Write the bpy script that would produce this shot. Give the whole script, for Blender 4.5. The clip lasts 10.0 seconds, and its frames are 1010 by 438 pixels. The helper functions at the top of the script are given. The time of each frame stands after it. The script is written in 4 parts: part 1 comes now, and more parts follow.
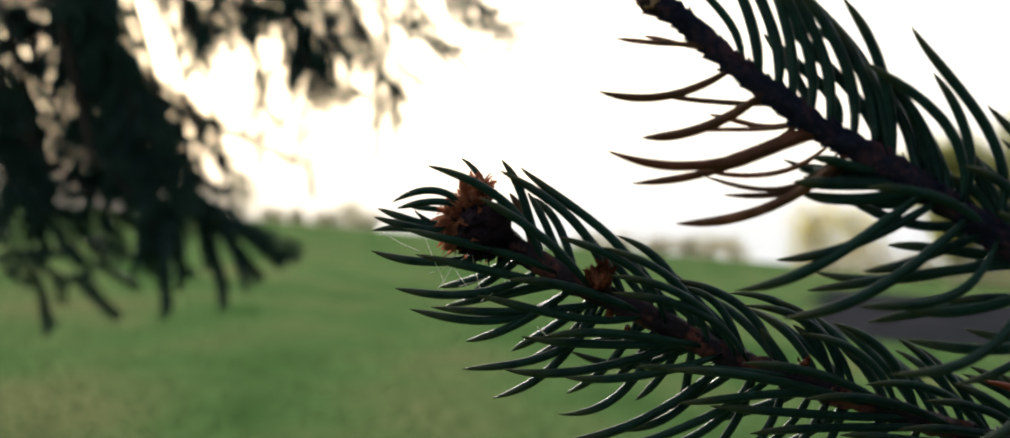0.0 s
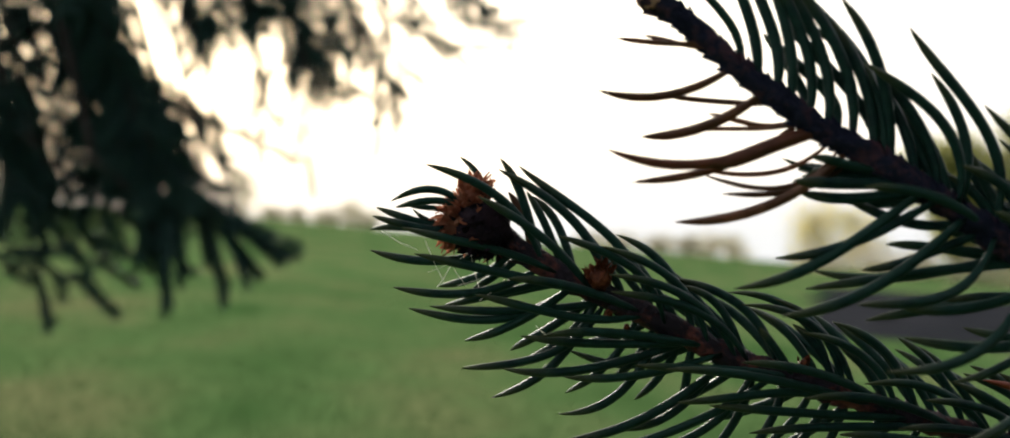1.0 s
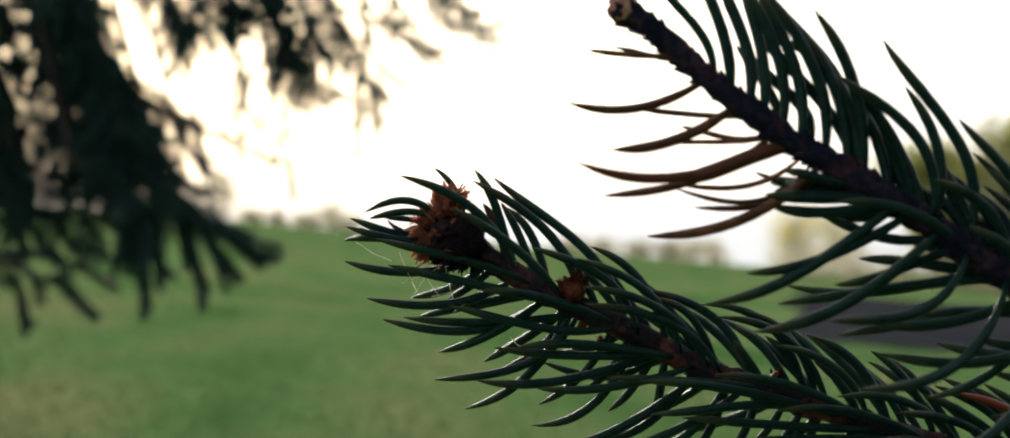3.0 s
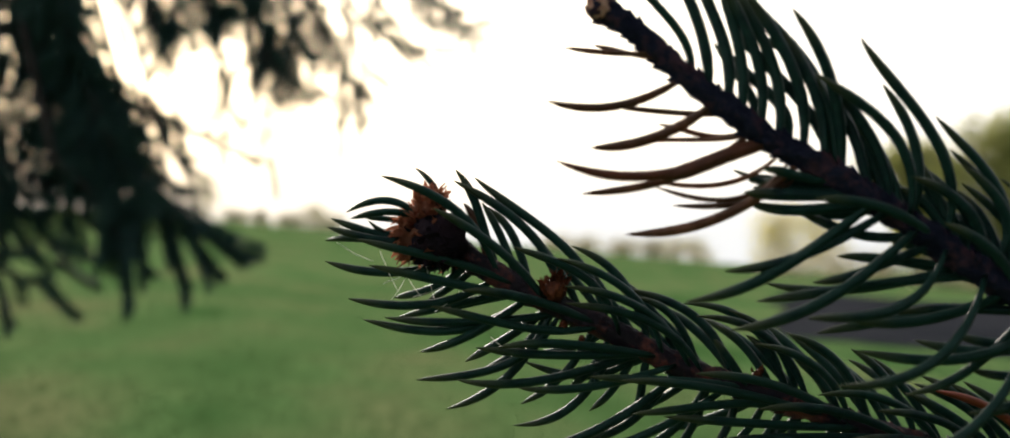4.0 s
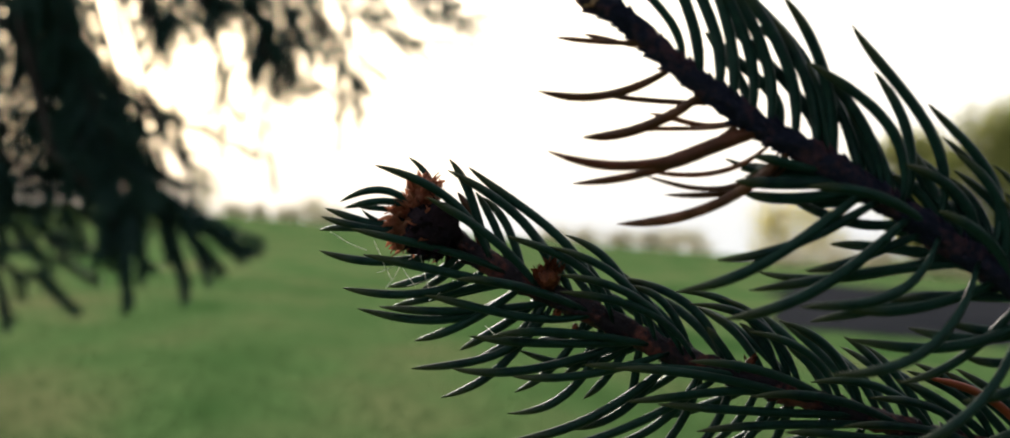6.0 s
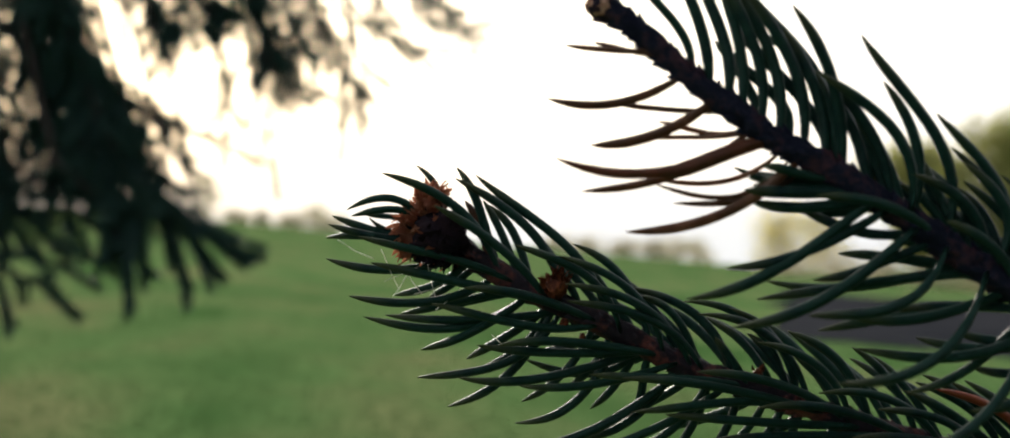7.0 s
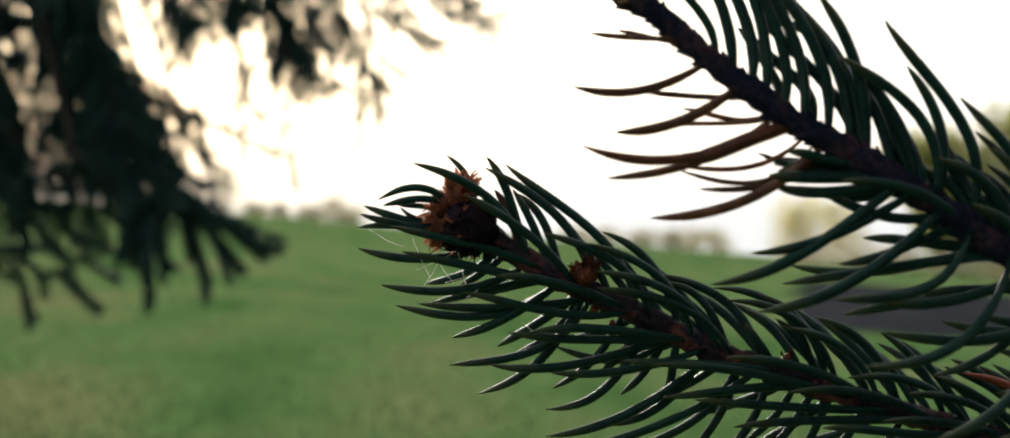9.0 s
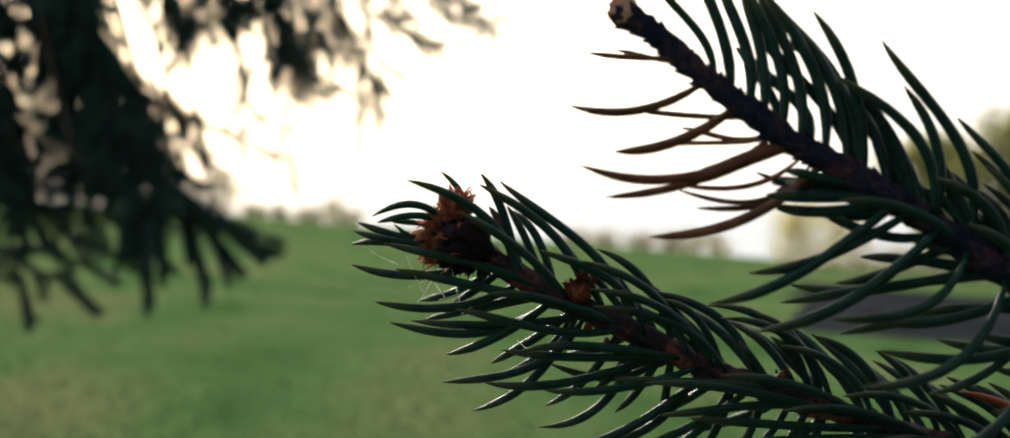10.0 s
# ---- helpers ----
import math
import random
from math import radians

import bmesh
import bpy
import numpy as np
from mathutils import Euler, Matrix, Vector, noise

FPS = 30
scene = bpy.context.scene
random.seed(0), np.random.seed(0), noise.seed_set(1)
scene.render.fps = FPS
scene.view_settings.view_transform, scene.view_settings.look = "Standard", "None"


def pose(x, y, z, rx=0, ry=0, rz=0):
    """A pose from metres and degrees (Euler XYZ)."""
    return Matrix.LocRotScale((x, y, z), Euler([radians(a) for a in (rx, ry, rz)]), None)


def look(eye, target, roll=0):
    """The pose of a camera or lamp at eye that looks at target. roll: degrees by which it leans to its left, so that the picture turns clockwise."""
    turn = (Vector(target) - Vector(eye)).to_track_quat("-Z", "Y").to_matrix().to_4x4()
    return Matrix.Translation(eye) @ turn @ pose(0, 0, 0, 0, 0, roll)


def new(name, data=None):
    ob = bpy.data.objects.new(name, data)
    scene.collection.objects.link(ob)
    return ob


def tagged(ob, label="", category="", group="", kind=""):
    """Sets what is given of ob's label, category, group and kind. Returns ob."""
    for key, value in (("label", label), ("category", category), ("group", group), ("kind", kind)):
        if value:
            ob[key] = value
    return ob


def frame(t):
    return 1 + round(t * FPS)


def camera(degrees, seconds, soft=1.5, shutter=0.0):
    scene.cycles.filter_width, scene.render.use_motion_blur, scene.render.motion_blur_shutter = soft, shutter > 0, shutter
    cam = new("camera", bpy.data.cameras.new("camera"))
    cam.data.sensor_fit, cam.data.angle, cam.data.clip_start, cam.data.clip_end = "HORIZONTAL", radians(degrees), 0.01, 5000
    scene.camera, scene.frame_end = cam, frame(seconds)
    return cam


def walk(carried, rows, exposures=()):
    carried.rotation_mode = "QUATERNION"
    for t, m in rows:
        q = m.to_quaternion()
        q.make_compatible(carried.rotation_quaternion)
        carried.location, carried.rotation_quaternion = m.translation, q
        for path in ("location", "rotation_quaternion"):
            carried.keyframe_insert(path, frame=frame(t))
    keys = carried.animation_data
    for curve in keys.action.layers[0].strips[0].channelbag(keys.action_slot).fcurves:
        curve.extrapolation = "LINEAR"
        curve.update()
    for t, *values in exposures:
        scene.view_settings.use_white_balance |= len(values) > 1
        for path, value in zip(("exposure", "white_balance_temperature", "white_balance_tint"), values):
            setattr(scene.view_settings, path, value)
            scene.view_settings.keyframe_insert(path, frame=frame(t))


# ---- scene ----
cam = camera(40, 10.0, soft=1.8)
# a small lens opening, focused on the lower twig
cam.data.dof.use_dof = True
cam.data.dof.focus_distance = 0.184
cam.data.dof.aperture_fstop = 25.5
EYE = 1.4


def gaze(turn, tilt, lean):
    """The camera's pose: degrees of turn to the left, tilt up, lean to the left."""
    return pose(0, 0, EYE, 90 + tilt, 0, turn) @ pose(0, 0, 0, 0, 0, lean)


LOOKS = (
    (0, 0, 0.657, 0), (0.5, -0.003, 0.576, 0.039), (1, 0.017, 0.587, -0.019), (1.5, -0.309, 0.591, -0.002), (2, -0.727, 0.825, 0.156), (2.2, -0.83, 0.694, 0.136),
    (3.3, -0.786, 0.852, 0.24), (3.5, -1.139, 0.979, 0.254), (4, -1.464, 0.71, 0.052), (4.5, -1.752, 0.802, 0.071), (5, -1.698, 0.337, -0.273), (5.5, -1.591, 0.323, -0.356),
    (5.7, -1.565, 0.323, -0.354), (6.8, -1.42, 0.735, 0.077), (7, -1.42, 0.735, 0.077), (7.5, -0.992, 0.459, -0.197), (8, -0.805, 0.48, -0.126), (8.5, -0.641, 0.44, -0.155),
    (9, -0.676, 0.362, -0.244), (9.5, -0.704, 0.488, -0.12), (10, -0.7, 0.471, -0.161),
)
# quick turns of the wrist between those times: seconds, degrees more to the left
FLICKS = ((1.1, 0.122), (1.2, 0.162), (1.3, -0.109), (1.4, -0.04), (3.6, -0.245), (3.7, -0.176), (3.8, -0.106), (3.9, -0.035), (4.1, -0.207), (4.2, -0.17), (4.3, -0.098), (4.4, -0.061))


def amid(rows, t):
    """The values of rows of (seconds, values) at t, straight between its neighbours."""
    for a, b in zip(rows, rows[1:]):
        if a[0] <= t <= b[0]:
            return [v + (w - v) * (t - a[0]) / (b[0] - a[0]) for v, w in zip(a[1:], b[1:])]


def enriched(rows, extra):
    """Rows with further times put in: extra holds seconds and what is added there to the values between the rows."""
    more = {t: (t, *[v + d for v, d in zip(amid(rows, t), add)]) for t, *add in extra}
    return sorted([row for row in rows if row[0] not in more] + list(more.values()))


EXPOSURE = (1.38, 6600, 8)
walk(cam, [(t, gaze(a, b, c)) for t, a, b, c in enriched(LOOKS, [(t, d, 0, 0) for t, d in FLICKS])], [(0, *EXPOSURE), (10, *EXPOSURE)])

# ---- light: a hazy evening, the low sun ahead behind the boughs ----
SUN_TURN, SUN_HEIGHT = 14.0, 18.0   # degrees left of straight ahead, degrees up
world = bpy.data.worlds.new("sky")
scene.world = world
world.use_nodes = True
wn = world.node_tree.nodes
sky = wn.new("ShaderNodeTexSky")
sky.sky_type, sky.sun_disc = "NISHITA", False
sky.sun_elevation, sky.sun_rotation = radians(SUN_HEIGHT), radians(-SUN_TURN)
sky.air_density, sky.dust_density, sky.ozone_density = 1.0, 7.0, 1.0
# a thin even overcast veils nearly all of the clear sky
veil = wn.new("ShaderNodeMix")
veil.data_type = "RGBA"
veil.inputs[0].default_value = 0.77
veil.inputs[7].default_value = (3.84, 3.93, 4.1, 1)
world.node_tree.links.new(sky.outputs[0], veil.inputs[6])
world.node_tree.links.new(veil.outputs[2], wn["Background"].inputs[0])
wn["Background"].inputs[1].default_value = 0.12
sun = new("sun", bpy.data.lights.new("sun", "SUN"))
sun.data.energy, sun.data.angle, sun.data.color = 2.1, radians(10), (1.0, 0.93, 0.85)
ahead = Vector((-math.sin(radians(SUN_TURN)) * math.cos(radians(SUN_HEIGHT)), math.cos(radians(SUN_TURN)) * math.cos(radians(SUN_HEIGHT)), math.sin(radians(SUN_HEIGHT))))
sun.matrix_world = look(ahead * 300, (0, 0, 0))


# ---- materials ----
def material(name, low, high, scale=20.0, rough=0.6, bump=0.2, fine=8.0, shine=0.3, through_light=0.0, spread=0.0, mid=None, depth=0.002, stretch=None, share=0.5, span=0.6):
    """Two colours mixed by coarse and fine noise, with relief; through_light: share of light passing a leaf; spread: change from piece to piece; span: how gradual the change is."""
    m = bpy.data.materials.new(name)
    m.use_nodes = True
    n, links = m.node_tree.nodes, m.node_tree.links
    p = n["Principled BSDF"]
    co = n.new("ShaderNodeTexCoord")
    a, b = n.new("ShaderNodeTexNoise"), n.new("ShaderNodeTexNoise")
    a.inputs["Scale"].default_value, b.inputs["Scale"].default_value = scale, scale * fine
    a.inputs["Detail"].default_value, b.inputs["Detail"].default_value = 4, 6
    for t in (a, b):
        links.new(co.outputs["Object"], t.inputs["Vector"])
    if stretch:
        mapping = n.new("ShaderNodeMapping")
        mapping.inputs["Scale"].default_value, mapping.inputs["Rotation"].default_value = stretch, (0, 0, 0.35)
        links.new(co.outputs["Object"], mapping.inputs["Vector"])
        links.new(mapping.outputs[0], a.inputs["Vector"])
    add = n.new("ShaderNodeMath")
    add.operation = "MULTIPLY_ADD"
    links.new(b.outputs["Fac"], add.inputs[0])
    add.inputs[1].default_value = share
    links.new(a.outputs["Fac"], add.inputs[2])
    level = add.outputs[0]
    if spread:
        info = n.new("ShaderNodeObjectInfo")
        more = n.new("ShaderNodeMath")
        more.operation = "MULTIPLY_ADD"
        links.new(info.outputs["Random"], more.inputs[0])
        more.inputs[1].default_value = spread
        links.new(level, more.inputs[2])
        level = more.outputs[0]
    ramp = n.new("ShaderNodeValToRGB")
    lo = 0.5 + share * 0.5 - span / 2
    ramp.color_ramp.elements[0].position, ramp.color_ramp.elements[1].position = lo, lo + span + spread
    ramp.color_ramp.elements[0].color, ramp.color_ramp.elements[1].color = (*low, 1), (*high, 1)
    if mid:
        e = ramp.color_ramp.elements.new(lo + span / 2 + spread / 2)
        e.color = (*mid, 1)
    links.new(level, ramp.inputs["Fac"])
    links.new(ramp.outputs[0], p.inputs["Base Color"])
    p.inputs["Roughness"].default_value = rough
    p.inputs["Specular IOR Level"].default_value = shine
    if bump:
        bu = n.new("ShaderNodeBump")
        bu.inputs["Strength"].default_value, bu.inputs["Distance"].default_value = bump, depth
        links.new(b.outputs["Fac"], bu.inputs["Height"])
        links.new(bu.outputs[0], p.inputs["Normal"])
    if through_light:
        tr = n.new("ShaderNodeBsdfTranslucent")
        mix = n.new("ShaderNodeMixShader")
        mix.inputs[0].default_value = through_light
        links.new(ramp.outputs[0], tr.inputs["Color"])
        links.new(p.outputs[0], mix.inputs[1])
        links.new(tr.outputs[0], mix.inputs[2])
        links.new(mix.outputs[0], n["Material Output"].inputs["Surface"])
    return m


GRASS = material("pasture_grass", (0.03, 0.076, 0.021), (0.125, 0.135, 0.06), 0.55, 0.9, 0.25, 9, 0.0, mid=(0.074, 0.126, 0.044), depth=0.02, stretch=(1.0, 0.5, 1.0), share=0.05, span=0.4)
BLADE = material("grass_blade", (0.05, 0.1, 0.03), (0.08, 0.13, 0.046), 0.3, 0.9, 0, 6, 0.0, 0.15)
DARK_GROUND = material("dark_ground", (0.009, 0.011, 0.014), (0.034, 0.034, 0.038), 0.35, 0.95, 0.6, 20, 0.0, depth=0.03)
BARK = material("spruce_bark", (0.014, 0.011, 0.011), (0.045, 0.036, 0.034), 60, 0.85, 0.5, 6, 0.2, depth=0.004)
STEM = material("young_twig_bark", (0.006, 0.005, 0.012), (0.17, 0.048, 0.036), 260, 0.6, 0.7, 5, 0.25, mid=(0.016, 0.009, 0.015), depth=0.0005)
OLD_STEM = material("weathered_twig_bark", (0.006, 0.008, 0.018), (0.075, 0.035, 0.042), 240, 0.8, 0.8, 5, 0.06, mid=(0.015, 0.017, 0.032), depth=0.0006)
NEEDLE = material("green_needle", (0.0035, 0.019, 0.025), (0.014, 0.055, 0.042), 9, 0.42, 0.15, 10, 0.26, 0.38, 0.4, depth=0.0001)


def pale_tips(m, colour):
    """Olive over a needle's last quarter: dried tips, plus backlight put into the colour."""
    n, links = m.node_tree.nodes, m.node_tree.links
    co, split, span, mix = n.new("ShaderNodeTexCoord"), n.new("ShaderNodeSeparateXYZ"), n.new("ShaderNodeMapRange"), n.new("ShaderNodeMix")
    mix.data_type = "RGBA"
    links.new(co.outputs["Object"], split.inputs[0])
    links.new(split.outputs["X"], span.inputs["Value"])
    span.inputs["From Min"].default_value, span.inputs["From Max"].default_value, span.inputs["To Max"].default_value = 0.72, 1.0, 0.6
    links.new(span.outputs[0], mix.inputs[0])
    p = n["Principled BSDF"].inputs["Base Color"]
    links.new(p.links[0].from_socket, mix.inputs[6])
    mix.inputs[7].default_value = (*colour, 1)
    links.new(mix.outputs[2], p)


pale_tips(NEEDLE, (0.14, 0.125, 0.045))
DRY_NEEDLE = material("browning_needle", (0.045, 0.036, 0.024), (0.29, 0.15, 0.09), 5, 0.4, 0.15, 8, 0.4, 0.5, 0.4, mid=(0.14, 0.066, 0.038), depth=0.0001, share=0.1)
RUSTY_NEEDLE = material("withered_needle", (0.07, 0.03, 0.018), (0.3, 0.105, 0.055), 5, 0.45, 0.15, 8, 0.4, 0.4, 0.3, mid=(0.18, 0.06, 0.034), depth=0.0001, share=0.1)
RED_NEEDLE = material("rust_red_needle", (0.16, 0.03, 0.012), (0.32, 0.07, 0.025), 5, 0.45, 0.15, 8, 0.4, 0.15, 0.2, depth=0.0001, share=0.1)
SCALE = material("rust_brown_bud_scale", (0.05, 0.015, 0.01), (0.42, 0.17, 0.1), 300, 0.5, 0.3, 6, 0.4, 0.6, 0.5, mid=(0.27, 0.092, 0.052), depth=0.0002)
STUB = material("pinkish_scab", (0.16, 0.07, 0.05), (0.52, 0.32, 0.24), 300, 0.8, 0.8, 5, 0.2, mid=(0.38, 0.18, 0.12), depth=0.0005)
RUST = material("rust_orange_bud", (0.035, 0.009, 0.005), (0.2, 0.055, 0.02), 500, 0.6, 0.6, 5, 0.2, 0.05, mid=(0.085, 0.021, 0.008), depth=0.0004)
CORE = material("dark_bud_core", (0.005, 0.004, 0.010), (0.022, 0.010, 0.014), 400, 0.7, 1.0, 5, 0.12, depth=0.0005)
SILK = material("pale_spider_silk", (0.75, 0.75, 0.7), (0.88, 0.88, 0.83), 50, 0.25, 0, 5, 0.6, 0.6)
BOUGH = material("spruce_foliage", (0.007, 0.019, 0.025), (0.02, 0.052, 0.043), 9, 0.55, 0, 10, 0.15, 0.12, 0.3)
SPRING = material("spring_leaf", (0.16, 0.18, 0.045), (0.33, 0.33, 0.11), 0.5, 0.6, 0, 8, 0.1, 0.55, 0.15)
YOUNG = material("half_open_birch_leaf", (0.35, 0.32, 0.10), (0.6, 0.52, 0.2), 0.5, 0.6, 0, 8, 0.1, 0.6, 0.15)
PALE_BARK = material("pale_birch_bark", (0.16, 0.14, 0.12), (0.5, 0.47, 0.42), 6, 0.8, 0.3, 6, 0.2)
BARE = material("bare_hedge_twig", (0.34, 0.3, 0.2), (0.63, 0.57, 0.4), 0.5, 0.9, 0, 8, 0.2, 0.15, 0.2)


# ---- building helpers ----
def link_mesh(name, data, mat, parent=None, label=""):
    ob = new(name, data)
    if mat and not data.materials:
        data.materials.append(mat)
    if parent:
        ob.parent = parent
    if label:
        ob["label"] = label
    return ob


def part(name, bm, mat, parent=None, label="", smooth=True):
    data = bpy.data.meshes.new(name)
    for f in bm.faces:
        f.smooth = smooth
    bm.to_mesh(data)
    bm.free()
    return link_mesh(name, data, mat, parent, label)


def pydata(name, verts, faces, mat, smooth=False):
    data = bpy.data.meshes.new(name)
    data.from_pydata(verts, [], faces)
    if smooth:
        data.shade_smooth()
    data.materials.append(mat)
    return data


def tube(path, radii, sides=10, rough=0.0, grain=1.0):
    """Vertices and faces of a closed tube along a path, its radius made uneven by noise of that grain."""
    verts, faces = [], []
    pts = [Vector(p) for p in path]
    up = Vector((0, 1, 0.01))
    for i, p in enumerate(pts):
        d = (pts[min(i + 1, len(pts) - 1)] - pts[max(i - 1, 0)]).normalized()
        a = d.cross(up).normalized()
        b = d.cross(a)
        for k in range(sides):
            w = 2 * math.pi * k / sides
            v = a * math.cos(w) + b * math.sin(w)
            r = radii[i] * (1 + rough * noise.noise((p + v * radii[i]) * grain))
            verts.append(tuple(p + v * r))
    for i in range(len(pts) - 1):
        for k in range(sides):
            j = (k + 1) % sides
            faces.append((i * sides + k, i * sides + j, (i + 1) * sides + j, (i + 1) * sides + k))
    faces.append(tuple(range(sides - 1, -1, -1)))
    faces.append(tuple(range((len(pts) - 1) * sides, len(pts) * sides)))
    return verts, faces


def between(points, x):
    """The height of a line through (x, z) points at x, carried on straight past its ends."""
    for (x0, z0), (x1, z1) in zip(points, points[1:]):
        if x <= x1 or (x1, z1) == tuple(points[-1]):
            return z0 + (z1 - z0) * (x - x0) / (x1 - x0)


# ---- ground ----
def height(x, y):
    """The pasture: a side slope that falls to the right and a brow about 168 m ahead."""
    h = -0.085 * 130 * math.tanh(x / 130) + 0.00427 * max(0.0, min(y, 168))
    if y > 168:
        h -= 0.02 * (y - 168) * min(1.0, (y - 168) / 90)
    r = math.hypot(x, y)
    return h + 0.05 * noise.noise(Vector((x * 0.12, y * 0.12, 0))) * min(1.0, r / 5)


def ground():
    xs = sorted({round(s * v, 2) for s in (-1, 1) for v in [*np.linspace(0, 20, 21), *np.geomspace(22, 2500, 30)]})
    ys = sorted({*np.round(np.linspace(-20, 40, 61), 2), *np.round(np.geomspace(42, 2500, 40), 2), *np.round(-np.geomspace(22, 2500, 16), 2)})
    verts = [(x, y, height(x, y)) for y in ys for x in xs]
    w = len(xs)
    faces = [(j * w + i, j * w + i + 1, (j + 1) * w + i + 1, (j + 1) * w + i) for j in range(len(ys) - 1) for i in range(w - 1)]
    tagged(link_mesh("ground", pydata("ground", verts, faces, GRASS, True), None), "green grazed pasture on a gentle side slope", "meadow", kind="structure")


def grass():
    rng = random.Random(3)
    verts, faces = [], []
    for _ in range(50000):
        y = 7 + 22 * rng.random() ** 1.5
        x = (rng.random() - 0.5) * (2.2 + 0.9 * y)
        z = height(x, y)
        h, w, a = rng.uniform(0.02, 0.05), rng.uniform(0.004, 0.010), rng.uniform(0, 6.283)
        dx, dy, lx, ly = math.cos(a) * w, math.sin(a) * w, rng.gauss(0, 0.03), rng.gauss(0, 0.03)
        i = len(verts)
        verts += [(x - dx, y - dy, z - 0.005), (x + dx, y + dy, z - 0.005), (x + lx, y + ly, z + h)]
        faces.append((i, i + 1, i + 2))
    tagged(link_mesh("grass", pydata("grass", verts, faces, BLADE), None), "short pale and green pasture grass blades", "grass", kind="stuff")


def dark_strip():
    """A dark grey strip with uneven edges, laid just above the pasture."""
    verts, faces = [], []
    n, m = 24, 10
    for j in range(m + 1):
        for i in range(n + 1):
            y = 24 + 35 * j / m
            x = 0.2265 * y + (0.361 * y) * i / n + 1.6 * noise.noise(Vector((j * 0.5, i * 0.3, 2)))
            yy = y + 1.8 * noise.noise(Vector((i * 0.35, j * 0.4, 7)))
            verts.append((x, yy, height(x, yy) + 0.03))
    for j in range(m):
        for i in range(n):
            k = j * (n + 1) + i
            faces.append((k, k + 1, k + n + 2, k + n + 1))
    tagged(link_mesh("dark_ground_strip", pydata("dark_ground_strip", verts, faces, DARK_GROUND, True), None), "dark grey strip across the pasture", "soil", kind="structure")


# ---- far trees and hedges ----
def leafy(name, x, y, tall, wide, mat, label, category, leaves, size, seed, crown_from=0.3, group="", loose=0.07, bark=BARK):
    rng = random.Random(seed)
    z = height(x, y)
    root = tagged(new(name), label, category, group)
    root.location = (x, y, z)
    limbs_v, limbs_f = [], []
    tips = []
    tw = tall * (0.012 if bark == BARE else 0.022)

    def wood(path, radii):
        v, f = tube(path, radii, 6)
        o = len(limbs_v)
        limbs_v.extend(v)
        limbs_f.extend([tuple(i + o for i in q) for q in f])

    top = Vector((rng.uniform(-0.04, 0.04) * tall, 0, tall * 0.9))
    wood([Vector((0, 0, -0.1)), top * 0.35, top * 0.7, top], [tw, tw * 0.8, tw * 0.45, tw * 0.1])
    for k in range(22):
        h = crown_from + (0.92 - crown_from) * (k + rng.random()) / 22
        a = rng.uniform(0, 6.283)
        reach = wide * 0.5 * (0.45 + 0.65 * math.sin(math.pi * min(1, (h - crown_from) / (1 - crown_from) * 0.85 + 0.15))) * rng.uniform(0.6, 1.15)
        p = top * (h / 0.9 * 0.85)
        rise = rng.uniform(0.25, 0.7) if crown_from > 0.01 else rng.uniform(-0.25, 0.35)
        q = p + Vector((math.cos(a) * reach, math.sin(a) * reach, max(reach * rise, -p.z)))
        mid = p.lerp(q, 0.5) + Vector((0, 0, reach * 0.1))
        wood([p, mid, q], [tw * 0.3, tw * 0.2, tw * 0.06])
        tips += [mid, q, p.lerp(q, 0.2), p.lerp(q, 0.75), q + Vector((rng.gauss(0, 0.08), rng.gauss(0, 0.08), rng.gauss(0.05, 0.08))) * wide]
    link_mesh("trunk", pydata("trunk", limbs_v, limbs_f, bark, True), None, root)
    verts, faces = [], []
    for _ in range(leaves):
        c = rng.choice(tips) + Vector((rng.gauss(0, 1), rng.gauss(0, 1), rng.gauss(0, 0.8))) * wide * loose
        a = Vector((rng.gauss(0, 1), rng.gauss(0, 1), rng.gauss(0, 1))).normalized()
        b = a.orthogonal().normalized()
        s = size * rng.uniform(0.6, 1.3)
        i = len(verts)
        verts += [tuple(c - a * s), tuple(c - b * s * 0.5), tuple(c + a * s), tuple(c + b * s * 0.5)]
        faces.append((i, i + 1, i + 2, i + 3))
    link_mesh("crown", pydata("crown", verts, faces, mat), None, root)
    return root


